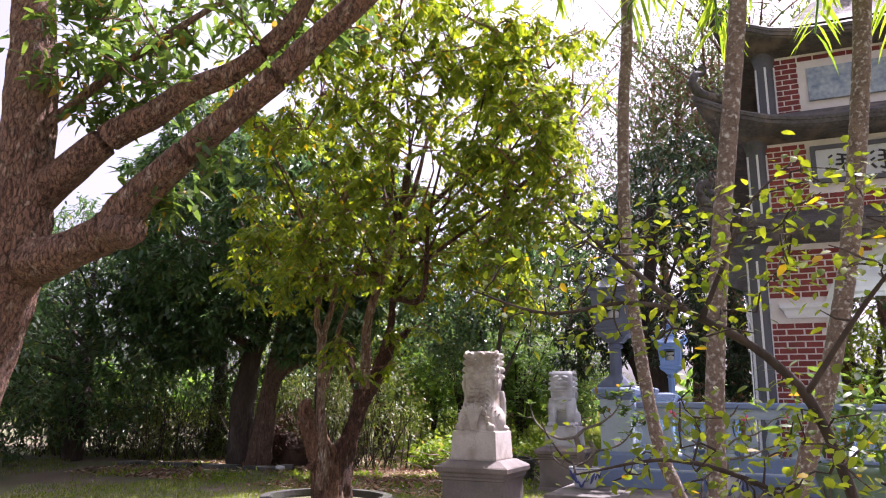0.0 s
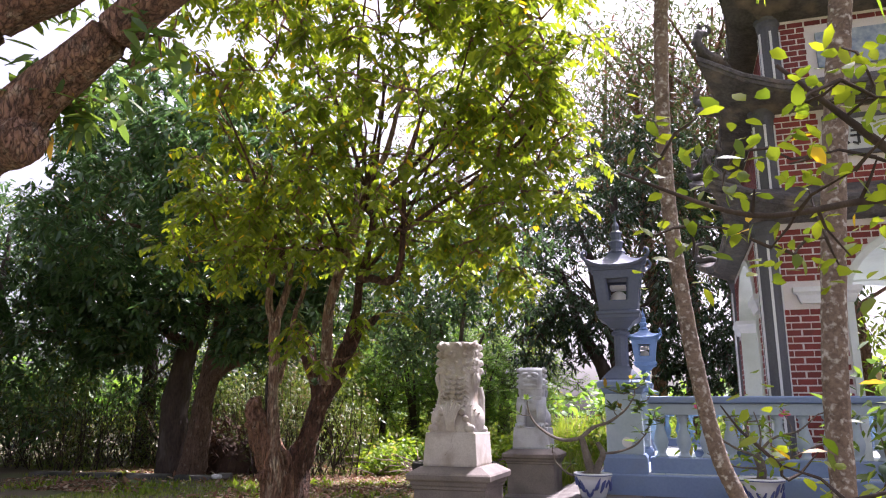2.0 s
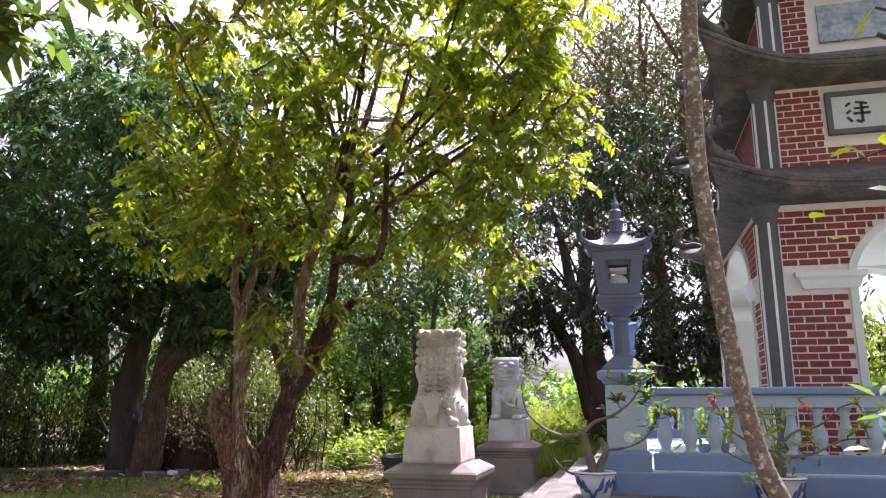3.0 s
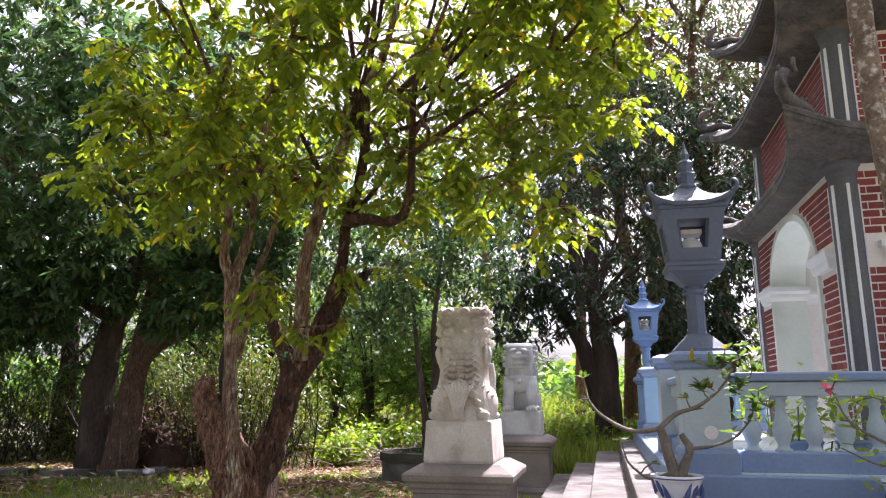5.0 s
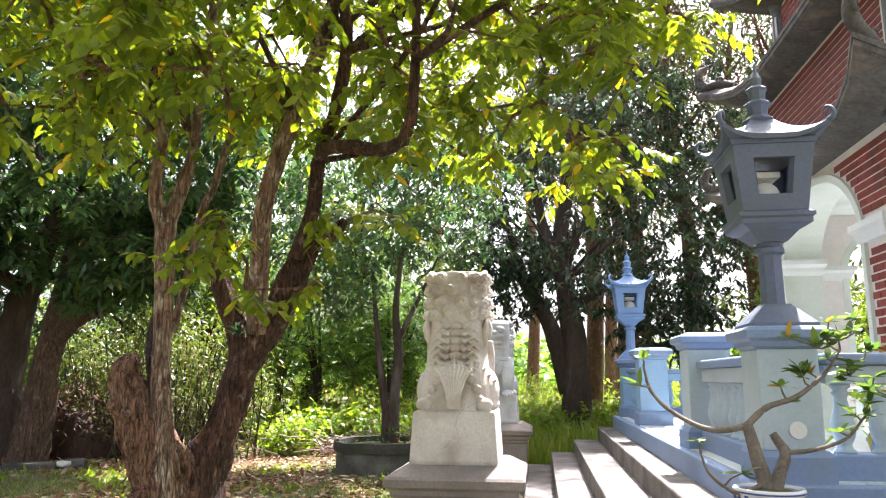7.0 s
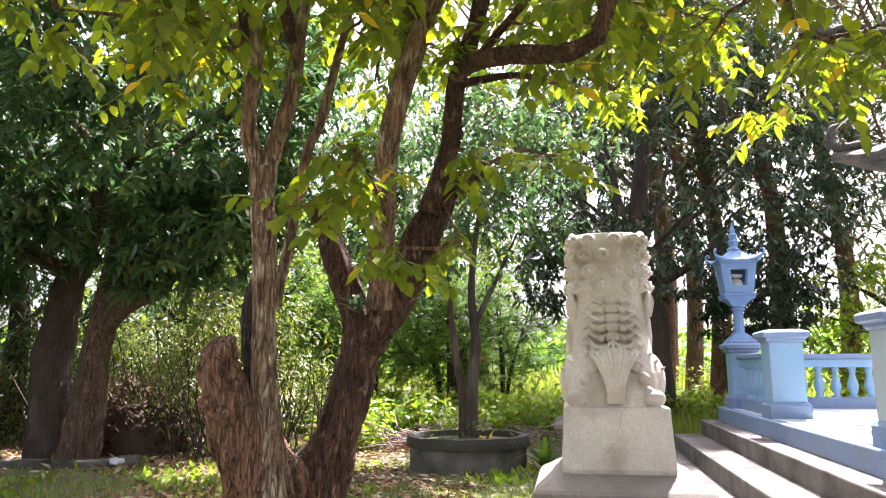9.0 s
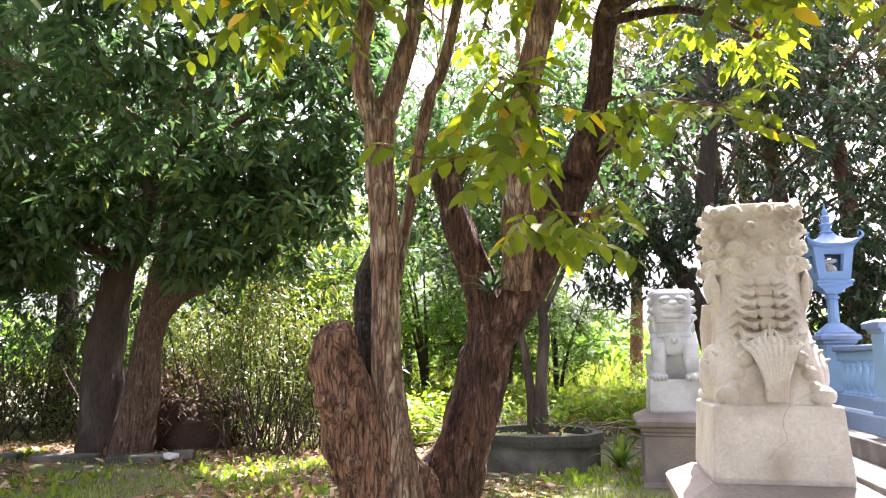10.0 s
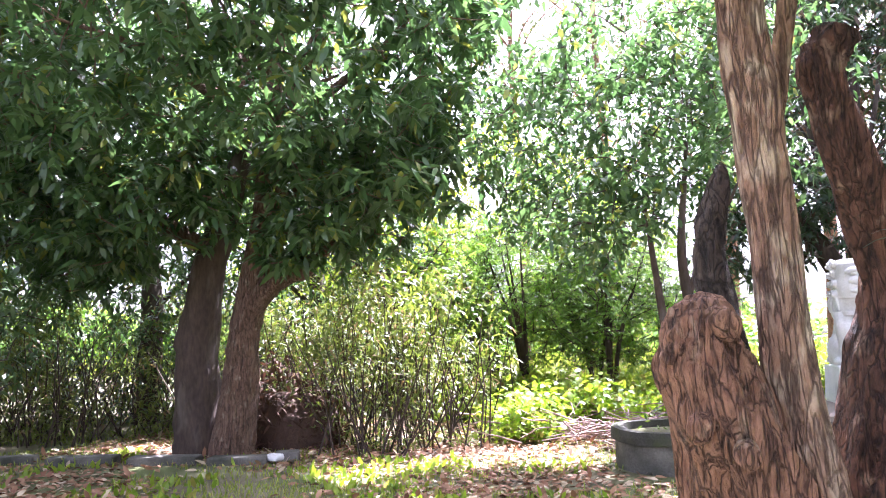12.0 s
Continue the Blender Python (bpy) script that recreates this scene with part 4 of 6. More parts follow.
    for s in (-1, 1):
        # pricked ears and combed side locks
        blob(bm, (s * 0.19, -0.06, 1.385), (0.028, 0.028, 0.05), (0, s * 24, 0), 2)
        for k in range(5):
            pts = [(s * 0.215, -0.1 + 0.028 * k, 1.06), (s * 0.235, -0.1 + 0.03 * k, 0.99), (s * 0.225, -0.1 + 0.03 * k, 0.9)]
            tube(bm, spline(pts, 4), (0.012, 0.017, 0.008), 6)
    # scaled spine with ribs curling away on both sides
    for k in range(7):
        z = 1.0 - k * 0.057
        y = -0.196 - 0.0165 * k
        if k < 6:
            box(bm, -0.034, y - 0.018, z - 0.025, 0.034, y + 0.03, z + 0.025, bevel=0.012)
        for s in (-1, 1):
            pts = [(s * 0.035, y + 0.004, z + 0.01), (s * 0.075, y + 0.002, z - 0.004), (s * 0.105, y + 0.012, z + 0.012), (s * 0.12, y + 0.02, z + 0.03)]
            tube(bm, spline(pts, 4), (0.012, 0.016, 0.01), 6)
            blob(bm, (s * 0.058, y - 0.002, z - 0.012), (0.018, 0.018, 0.018), sub=2)
            low = [(s * 0.09, y + 0.012, z - 0.01), (s * 0.14, y + 0.03, z - 0.045), (s * 0.185, y + 0.075, z - 0.10)]
            tube(bm, spline(low, 4), (0.009, 0.013, 0.004), 6)
    # tail: a fan of fluted plumes that spreads up from its root
    for k in range(9):
        f = (k - 4) / 4
        pts = [(0.01 * (k - 4), -0.35, 0.39), (f * 0.045, -0.372, 0.5), (f * 0.085, -0.365, 0.62), (f * 0.10 + 0.02 * f, -0.325, 0.70 - abs(f) * 0.03), (f * 0.06, -0.285, 0.77 - abs(f) * 0.1)]
        tube(bm, spline(pts, 5), (0.008, 0.012, 0.013, 0.012, 0.006), 6)
    for s in (-1, 1):
        for j, (dx, z, r) in enumerate(((0.115, 0.60, 0.03), (0.15, 0.53, 0.027), (0.17, 0.455, 0.025))):
            t = np.linspace(0, 3.2 * math.pi, 22)
            rr = r * (1 - t / (4.2 * math.pi))
            pts = [(s * (dx + a * math.cos(b)), -0.318 + 0.012 * j, z + a * math.sin(b)) for a, b in zip(rr, t)]
            tube(bm, pts, (0.013, 0.009), 6)
            blob(bm, (s * dx, -0.30, z), (r * 1.2, 0.03, r * 1.4), sub=2)
        blob(bm, (s * 0.2, -0.30, 0.42), (0.06, 0.045, 0.05), sub=2)
    # squat block and haunches, narrower head
    for v in bm.verts:
        f = min(max((v.co.z - 0.5) / 0.6, 0.0), 1.0)
        v.co.x *= 1.0 - 0.03 * f
        v.co.y = -0.37 + 0.88 * (v.co.y + 0.37)
        v.co.z *= 0.918
    return bm


def lion(cy, turn, material, label):
    ob = part("guardian_lion", lion_mesh(), material, None, label, smooth=True)
    tagged(ob, "", "statue", "guardian lions")
    r = ob.modifiers.new("carve", "REMESH")
    r.mode, r.voxel_size, r.use_smooth_shade = "VOXEL", 0.0042, True
    ob.matrix_basis = pose(LION_X - 0.015, cy, 0.805, 0, 0, turn)
    return ob


pedestal(9.25)
lion(9.28, 0, M_MARBLE, "cream weathered marble guardian lion with curled mane, seated on block")
pedestal(13.65)
lion(13.62, 180, M_WHITE_STONE, "white stone guardian lion with open jaws, seated on block")

# ---- trees ----
def finish_tree(name, label, base, trunk_bm, bark, crown_parts, leaf_mat, twig_pairs, category="tree", group="", extra=()):
    t = thing(name, label, category, group)
    part("trunk", trunk_bm, bark, t, smooth=True)
    for part_name, part_bm, part_mat in extra:
        part(part_name, part_bm, part_mat, t, smooth=True)
    if twig_pairs:
        v, f = joined(*twig_pairs)
        tagged(array_part("twig_growth", v, f, bark, t), kind="stuff")
    v, f = joined(*crown_parts)
    array_part("crown", v, f, leaf_mat, t)
    return t


def limb_up(start, ends, lift=0.3):
    """Bowed limb lines from a start to several ends."""
    out = []
    for e in ends:
        s, e = np.array(start, dtype=float), np.array(e, dtype=float)
        m = s + (e - s) * 0.5 + np.random.normal(scale=0.12, size=3) * np.linalg.norm(e - s) * 0.6 + np.array((0, 0, lift * 0.3))
        out.append([tuple(s), tuple(m), tuple(e)])
    return out


# low sprays that hang under the crown
HANGING = [(-4.26, 7.30, 2.21), (-4.22, 7.30, 2.06), (-4.37, 7.40, 1.97), (-4.23, 7.60, 1.78), (-4.01, 8.10, 1.86), (-3.55, 8.30, 2.35), (-3.61, 7.70, 2.5), (-3.3, 7.40, 2.6), (-3.86, 8.00, 2.3)]


def main_tree():
    bm = bmesh.new()
    lines = [
        ([(-4.70, 7.93, 0.50), (-4.72, 7.90, 0.85), (-4.73, 7.89, 1.06), (-4.76, 7.89, 1.30), (-4.77, 7.89, 1.60), (-4.78, 7.89, 1.88), (-4.80, 7.89, 2.07), (-4.80, 7.89, 2.23)], (0.10, 0.09, 0.066, 0.056, 0.05, 0.049, 0.05, 0.054)),
        ([(-4.80, 7.89, 2.19), (-4.86, 7.88, 2.36), (-4.87, 7.87, 2.53), (-4.85, 7.85, 2.83), (-5.04, 7.76, 3.45), (-5.27, 7.65, 4.20)], (0.041, 0.04, 0.036, 0.033, 0.026, 0.012)),
        ([(-4.79, 7.90, 2.21), (-4.72, 7.90, 2.44), (-4.67, 7.90, 2.63), (-4.64, 7.87, 2.83), (-4.52, 7.76, 3.55), (-4.41, 7.65, 4.52)], (0.041, 0.037, 0.033, 0.03, 0.025, 0.012)),
        ([(-4.76, 7.98, 1.62), (-4.75, 8.03, 1.80), (-4.72, 8.03, 1.94), (-4.68, 8.03, 2.17), (-4.64, 8.03, 2.37), (-4.57, 8.03, 2.55), (-4.41, 8.14, 3.45)], (0.026, 0.024, 0.023, 0.024, 0.024, 0.022, 0.012)),
        ([(-4.68, 8.08, 0.30), (-4.73, 8.03, 0.70), (-4.78, 7.97, 0.91), (-4.86, 7.90, 1.11), (-4.91, 7.86, 1.25), (-4.94, 7.84, 1.37), (-4.93, 7.84, 1.46), (-4.93, 7.84, 1.49)], (0.19, 0.18, 0.157, 0.124, 0.104, 0.085, 0.06, 0.03)),
        ([(-4.66, 8.16, 0.30), (-4.65, 8.17, 0.70), (-4.62, 8.18, 0.88), (-4.54, 8.20, 1.06), (-4.50, 8.23, 1.24), (-4.46, 8.25, 1.42), (-4.40, 8.27, 1.56)], (0.18, 0.16, 0.129, 0.097, 0.092, 0.095, 0.105)),
        ([(-4.44, 8.25, 1.52), (-4.49, 8.22, 1.68), (-4.54, 8.16, 1.83), (-4.59, 8.13, 2.05), (-4.54, 8.13, 2.15)], (0.075, 0.068, 0.062, 0.055, 0.048)),
        ([(-4.40, 8.22, 1.46), (-4.31, 8.22, 1.62), (-4.20, 8.22, 1.84), (-4.10, 8.24, 2.05), (-4.02, 8.24, 2.18), (-3.95, 8.30, 2.23), (-3.87, 8.33, 2.32)], (0.085, 0.085, 0.078, 0.068, 0.055, 0.045, 0.028)),
        ([(-4.33, 8.15, 1.62), (-4.30, 8.08, 1.97), (-4.25, 8.00, 2.39), (-4.09, 8.00, 2.93), (-3.94, 7.95, 3.31), (-3.80, 7.90, 3.64), (-3.61, 7.85, 3.93), (-3.4, 7.8, 4.7)], (0.06, 0.056, 0.052, 0.05, 0.045, 0.04, 0.03, 0.012)),
        ([(-3.96, 8.05, 2.64), (-3.87, 7.86, 2.63), (-3.69, 7.70, 2.58), (-3.47, 7.58, 2.52), (-3.34, 7.52, 2.55)], (0.034, 0.036, 0.036, 0.034, 0.03)),
        ([(-3.36, 7.53, 2.53), (-3.31, 7.52, 2.69), (-3.29, 7.50, 2.96), (-3.27, 7.50, 3.47), (-3.1, 7.5, 4.2)], (0.034, 0.03, 0.025, 0.02, 0.01)),
        ([(-4.10, 8.12, 2.05), (-4.00, 8.10, 2.36), (-3.96, 8.05, 2.62), (-3.85, 8.00, 2.92), (-3.78, 7.95, 3.25), (-3.76, 7.90, 3.60), (-3.7, 7.9, 4.4)], (0.05, 0.042, 0.04, 0.038, 0.034, 0.028, 0.01)),
    ]
    stub = bmesh.new()
    limbs(stub, [([(-4.82, 8.00, 0.90), (-4.86, 8.02, 1.30), (-4.89, 8.02, 1.49), (-4.89, 8.02, 1.63), (-4.86, 8.02, 1.75), (-4.85, 8.02, 1.81)], (0.06, 0.05, 0.046, 0.04, 0.028, 0.01))], 20, 0.35, 10, 0.4)
    ends = scatter(26, (-3.7, 7.75, 4.3), (2.0, 1.6, 1.9), hollow=0.35, seed=2)
    tops = [(-4.25, 8.00, 2.39), (-4.09, 8.00, 2.93), (-3.96, 8.05, 2.62), (-3.94, 7.95, 3.31), (-4.81, 7.68, 2.73), (-4.61, 7.70, 2.73), (-3.29, 7.50, 2.96), (-3.78, 7.95, 3.25)]
    for i, e in enumerate(ends):
        s = min(tops, key=lambda q: np.linalg.norm(np.array(q) - e) + random.random())
        lines += [(l, (0.022, 0.015, 0.006)) for l in limb_up(s, [e], 0.1)]
    pale, dark = bmesh.new(), bmesh.new()
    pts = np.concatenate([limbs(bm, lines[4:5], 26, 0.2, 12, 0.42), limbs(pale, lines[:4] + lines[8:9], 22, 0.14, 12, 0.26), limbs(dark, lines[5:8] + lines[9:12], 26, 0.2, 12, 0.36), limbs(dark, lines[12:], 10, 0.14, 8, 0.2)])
    # burls and ragged wood round the cut
    for bx, by, bz, br in ((-4.89, 7.78, 1.43, 0.055), (-4.99, 7.80, 1.37, 0.05), (-4.92, 7.89, 1.47, 0.05), (-4.95, 7.76, 1.22, 0.05), (-4.83, 7.74, 1.02, 0.07), (-4.78, 7.78, 0.76, 0.09), (-4.87, 7.75, 1.17, 0.05)):
        r = bmesh.ops.create_icosphere(bm, subdivisions=3, radius=br * 0.6, matrix=Matrix.Translation((bx, by, bz)))
        for v in r["verts"]:
            d = v.co - Vector((bx, by, bz))
            v.co += d * (0.5 * noise.noise(v.co * 9) + 0.5 * noise.noise(v.co * 26))
    high = pts[pts[:, 2] > 2.3]
    tips = np.concatenate([
        scatter(500, (-3.58, 7.75, 4.75), (2.0, 1.85, 2.4), gaps=0.5, freq=1.7, hollow=0.3, seed=3, low_cut=-0.72),
        scatter(45, (-4.5, 7.5, 2.95), (1.3, 0.9, 0.4), gaps=0.3, freq=1.6, seed=5),
        scatter(52, (-2.4, 8.0, 3.5), (0.85, 1.0, 1.1), gaps=0.45, freq=1.7, seed=6),
        scatter(50, (-2.5, 8.0, 5.0), (1.05, 1.1, 1.2), gaps=0.4, freq=1.7, seed=7),
        scatter(22, (-5.4, 7.6, 3.4), (0.55, 0.8, 0.6), gaps=0.3, freq=1.6, seed=37),
    ] + [scatter(1, c, (0.12, 0.12, 0.1), seed=30 + i) for i, c in enumerate(HANGING)])
    roots = near_points(tips, high)
    v, f, A, B = pinnate(tips, 5, 5, 0.25, 0.088, 0.04, 0.75)
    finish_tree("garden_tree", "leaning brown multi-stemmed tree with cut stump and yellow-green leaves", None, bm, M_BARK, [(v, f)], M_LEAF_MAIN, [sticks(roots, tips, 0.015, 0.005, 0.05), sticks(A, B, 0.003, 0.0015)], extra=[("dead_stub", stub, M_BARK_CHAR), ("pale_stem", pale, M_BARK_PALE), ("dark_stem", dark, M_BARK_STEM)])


def mango_tree():
    bm = bmesh.new()
    lines = [
        ([(-10.24, 14.12, -0.10), (-10.20, 14.12, 0.15), (-10.09, 14.12, 0.92), (-10.04, 14.12, 1.55), (-9.91, 14.12, 2.26), (-9.76, 14.12, 2.97), (-9.71, 14.12, 3.70), (-9.65, 14.12, 4.60), (-9.62, 14.12, 5.52)], (0.36, 0.28, 0.22, 0.2, 0.2, 0.18, 0.16, 0.12, 0.08)),
        ([(-9.88, 14.06, 1.94), (-9.66, 14.01, 2.16), (-9.52, 14.01, 2.24), (-9.30, 14.01, 2.32), (-9.10, 14.01, 2.37), (-8.47, 13.79, 2.81)], (0.14, 0.13, 0.12, 0.1, 0.085, 0.03)),
        ([(-9.77, 14.03, 3.14), (-9.62, 14.01, 3.23), (-9.22, 14.01, 3.39), (-8.76, 14.01, 3.45), (-8.04, 13.79, 3.90)], (0.09, 0.085, 0.08, 0.06, 0.03)),
        ([(-10.64, 14.34, 2.70), (-11.51, 13.79, 3.35), (-12.69, 13.47, 4.33)], (0.12, 0.09, 0.03)),
    ]
    ends = scatter(22, (-10.21, 14.12, 5.42), (3.0, 2.6, 2.0), seed=8)
    for e in ends:
        s = (-9.69, 14.12, 4.11) if e[0] > -10.0 else (-10.21, 14.34, 4.44)
        lines += [(l, (0.07, 0.045, 0.015)) for l in limb_up(s, [e])]
    # same tree, but this trunk takes a darker bark that paints in its shade
    second = bmesh.new()
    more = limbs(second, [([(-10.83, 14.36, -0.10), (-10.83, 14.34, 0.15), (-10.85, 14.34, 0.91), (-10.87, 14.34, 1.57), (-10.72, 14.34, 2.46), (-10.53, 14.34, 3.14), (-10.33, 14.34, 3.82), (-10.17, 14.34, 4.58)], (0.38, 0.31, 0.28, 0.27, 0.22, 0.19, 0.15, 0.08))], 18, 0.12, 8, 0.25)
    pts = limbs(bm, lines, 18, 0.12, 8, 0.25)
    tips = np.concatenate([
        scatter(2500, (-10.32, 13.90, 5.63), (3.8, 3.1, 2.75), gaps=0.2, freq=0.6, hollow=0.3, seed=9, low_cut=-0.8),
        scatter(200, (-8.15, 13.58, 3.35), (1.2, 1.1, 0.8), gaps=0.15, seed=10),
        scatter(330, (-13.03, 13.58, 3.79), (1.7, 1.5, 1.4), gaps=0.1, seed=11),
        scatter(80, (-11.94, 13.25, 2.59), (1.1, 0.9, 0.5), gaps=0.2, seed=17),
        scatter(60, (-8.80, 13.47, 2.70), (0.8, 0.6, 0.4), gaps=0.2, seed=18),
        scatter(200, (-11.08, 13.14, 3.25), (1.5, 1.0, 0.7), gaps=0.2, seed=12),
    ])
    roots = near_points(tips, np.concatenate([pts[pts[:, 2] > 2.0], more[more[:, 2] > 2.0]]))
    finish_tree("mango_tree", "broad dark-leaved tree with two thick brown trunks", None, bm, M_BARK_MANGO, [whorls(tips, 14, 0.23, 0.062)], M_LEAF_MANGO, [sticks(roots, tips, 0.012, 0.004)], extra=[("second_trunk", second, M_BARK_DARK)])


def dark_tree():
    bm = bmesh.new()
    lines = [
        ([(-1.98, 18.0, -0.1), (-2.0, 18.0, 0.3), (-2.02, 18.0, 1.17), (-2.04, 18.0, 2.11), (-2.16, 18.0, 2.98), (-2.25, 18.0, 3.9), (-2.08, 18.0, 5.11), (-2.06, 18.0, 6.6)], (0.36, 0.29, 0.28, 0.25, 0.19, 0.16, 0.14, 0.06)),
        ([(-2.15, 18.0, 1.1), (-2.36, 18.0, 2.01), (-2.56, 18.0, 2.55), (-2.93, 18.0, 3.21), (-3.08, 18.0, 3.72), (-3.3, 17.9, 4.6)], (0.18, 0.18, 0.15, 0.13, 0.1, 0.03)),
        ([(-2.20, 18.0, 3.1), (-2.53, 18.0, 4.10), (-2.67, 18.0, 4.90), (-2.9, 17.9, 5.8)], (0.13, 0.12, 0.09, 0.03)),
        ([(-2.10, 18.05, 2.70), (-1.20, 17.95, 3.20), (-0.30, 17.75, 3.90)], (0.09, 0.07, 0.03)),
    ]
    for e in scatter(16, (-1.60, 18.05, 4.70), (2.4, 2.0, 1.7), seed=13):
        lines += [(l, (0.05, 0.035, 0.012)) for l in limb_up((-2.20, 18.03, 3.20), [e])]
    pts = limbs(bm, lines, 10, 0.16)
    tips = np.concatenate([
        scatter(1350, (-1.50, 18.05, 4.9), (3.2, 2.5, 2.9), gaps=0.34, freq=0.8, hollow=0.3, seed=14, low_cut=-0.8),
        scatter(190, (-0.40, 17.85, 2.50), (1.1, 0.9, 0.9), gaps=0.1, seed=15),
        scatter(120, (-3.60, 17.85, 3.00), (0.9, 0.8, 0.9), gaps=0.1, seed=16),
    ])
    roots = near_points(tips, pts[pts[:, 2] > 1.6])
    finish_tree("shade_tree", "dark-barked spreading tree with glossy drooping leaves", None, bm, M_BARK_DARK, [whorls(tips, 13, 0.18, 0.05, 0.6)], M_LEAF_DARK, [sticks(roots, tips, 0.013, 0.004)])


def foreground_tree():
    bm = bmesh.new()
    lines = [
        ([(-4.75, 3.5, -0.15), (-4.62, 3.5, 0.5), (-4.45, 3.50, 1.2), (-4.27, 3.50, 1.87), (-4.20, 3.50, 2.18), (-4.19, 3.50, 2.49), (-4.24, 3.50, 2.97), (-4.3, 3.50, 3.48), (-4.38, 3.50, 3.98), (-4.5, 3.4, 4.8)], (0.26, 0.2, 0.17, 0.165, 0.17, 0.165, 0.155, 0.145, 0.13, 0.05)),
        ([(-4.07, 3.50, 2.17), (-3.77, 3.55, 2.26), (-3.54, 3.60, 2.37), (-3.38, 3.62, 2.56), (-3.10, 3.65, 2.79), (-2.77, 3.67, 3.02), (-2.49, 3.69, 3.22), (-2.30, 3.71, 3.38), (-2.04, 3.75, 3.60), (-1.6, 3.8, 4.0)], (0.14, 0.115, 0.115, 0.1, 0.088, 0.08, 0.074, 0.07, 0.064, 0.04)),
        ([(-4.19, 3.50, 2.53), (-3.95, 3.55, 2.73), (-3.65, 3.62, 2.97), (-3.38, 3.68, 3.10), (-3.17, 3.72, 3.23), (-2.87, 3.76, 3.33), (-2.60, 3.80, 3.53), (-2.45, 3.85, 3.8), (-2.3, 3.9, 4.3)], (0.12, 0.105, 0.088, 0.078, 0.072, 0.06, 0.052, 0.044, 0.02)),
        ([(-3.54, 3.60, 2.37), (-3.42, 3.56, 2.33), (-3.3, 3.52, 2.32)], (0.105, 0.098, 0.085)),
        ([(-4.25, 3.5, 2.97), (-3.6, 3.75, 3.6), (-3.0, 4.1, 4.2)], (0.035, 0.025, 0.01)),
    ]
    pts = limbs(bm, lines, 22, 0.12, 10, 0.16)
    tips = np.concatenate([
        scatter(120, (-3.3, 3.85, 3.95), (1.3, 0.75, 0.5), gaps=0.3, freq=1.2, seed=21),
        scatter(60, (-3.85, 3.75, 3.5), (0.65, 0.5, 0.4), gaps=0.2, freq=1.2, seed=22),
        scatter(14, (-2.6, 4.1, 3.9), (0.4, 0.45, 0.35), seed=23),
        scatter(130, (-4.6, 2.2, 4.9), (2.0, 1.9, 0.6), seed=24),
    ] + [scatter(5, c, (0.16, 0.16, 0.12), seed=90 + i) for i, c in enumerate([(-3.38, 3.75, 2.62), (-3.34, 3.85, 2.6), (-3.5, 3.8, 2.72), (-3.6, 3.75, 3.25), (-2.95, 3.75, 2.72), (-3.75, 3.6, 3.1)])])
    roots = near_points(tips, pts[pts[:, 2] > 2.4])
    finish_tree("old_tree", "reddish brown tree with two heavy rising limbs", None, bm, M_BARK_FORE, [whorls(tips, 12, 0.13, 0.036, 0.4)], M_LEAF_FORE, [sticks(roots, tips, 0.01, 0.003)])


def palm(name_pts, radius, crown_at, seed):
    t = thing("palm_tree", "slender grey ringed palm with drooping fronds", "palm", "garden palms")
    bm = bmesh.new()
    s = spline(name_pts, 14)
    rad = [radius * (1.25 if i == 0 else 1.0) * (1 + (0.05 if i % 3 == 0 else 0)) for i in range(len(s))]
    tube(bm, s, rad, 12, 0.05, seed)
    part("trunk", bm, M_PALM, t, smooth=True)
    c = np.array(crown_at)
    rng = np.random.RandomState(seed)
    for k in range(11):
        Ps, Ds, stalks_a, stalks_b = [], [], [], []
        a = 2 * math.pi * k / 11 + rng.uniform(-0.2, 0.2)
        out = np.array((math.cos(a), math.sin(a), 0))
        ln = rng.uniform(1.3, 1.7)
        prev = c
        for i in range(1, 17):
            f = i / 16
            p = c + out * ln * (f * 0.85) + np.array((0, 0, 0.55 * f - 1.35 * f * f))
            stalks_a.append(prev)
            stalks_b.append(p)
            side = np.cross(out, (0, 0, 1.0))
            for s2 in (-1, 1):
                for _ in range(2):
                    Ps.append(prev + (p - prev) * rng.random())
                    Ds.append(out * 0.5 + side * s2 * 0.75 + np.array((0, 0, -0.75)) + rng.normal(scale=0.12, size=3))
            prev = p
        P, D = np.array(Ps), np.array(Ds)
        v, f = leaves(P, D, np.array([[0, 0, 1.0]]) + 0.2 * unit(len(P)), 0.42 * np.random.uniform(0.7, 1.1, len(P)), 0.03)
        frond = array_part("frond", v, f, M_LEAF_BUSH, t)
        v, f = sticks(stalks_a, stalks_b, 0.012, 0.01)
        array_part("stalk", v, f, M_LEAF_FEATHER, frond)


main_tree()
mango_tree()
dark_tree()
foreground_tree()
palm([(-0.48, 6.0, -0.1), (-0.6, 6.0, 0.55), (-0.72, 6.0, 0.9), (-0.81, 6.0, 1.15), (-0.9, 6.0, 1.7), (-0.97, 6.0, 2.45), (-0.98, 6.0, 3.0), (-0.95, 6.0, 3.8), (-0.9, 6.0, 4.4), (-0.84, 6.0, 6.1)], 0.045, (-0.84, 6.0, 6.1), 31)
palm([(-0.42, 4.9, -0.1), (-0.4, 4.9, 1.07), (-0.37, 4.9, 1.64), (-0.29, 4.9, 2.4), (-0.2, 4.9, 3.04), (-0.14, 4.9, 3.5), (0.08, 4.9, 5.2)], 0.05, (0.08, 4.9, 5.2), 32)
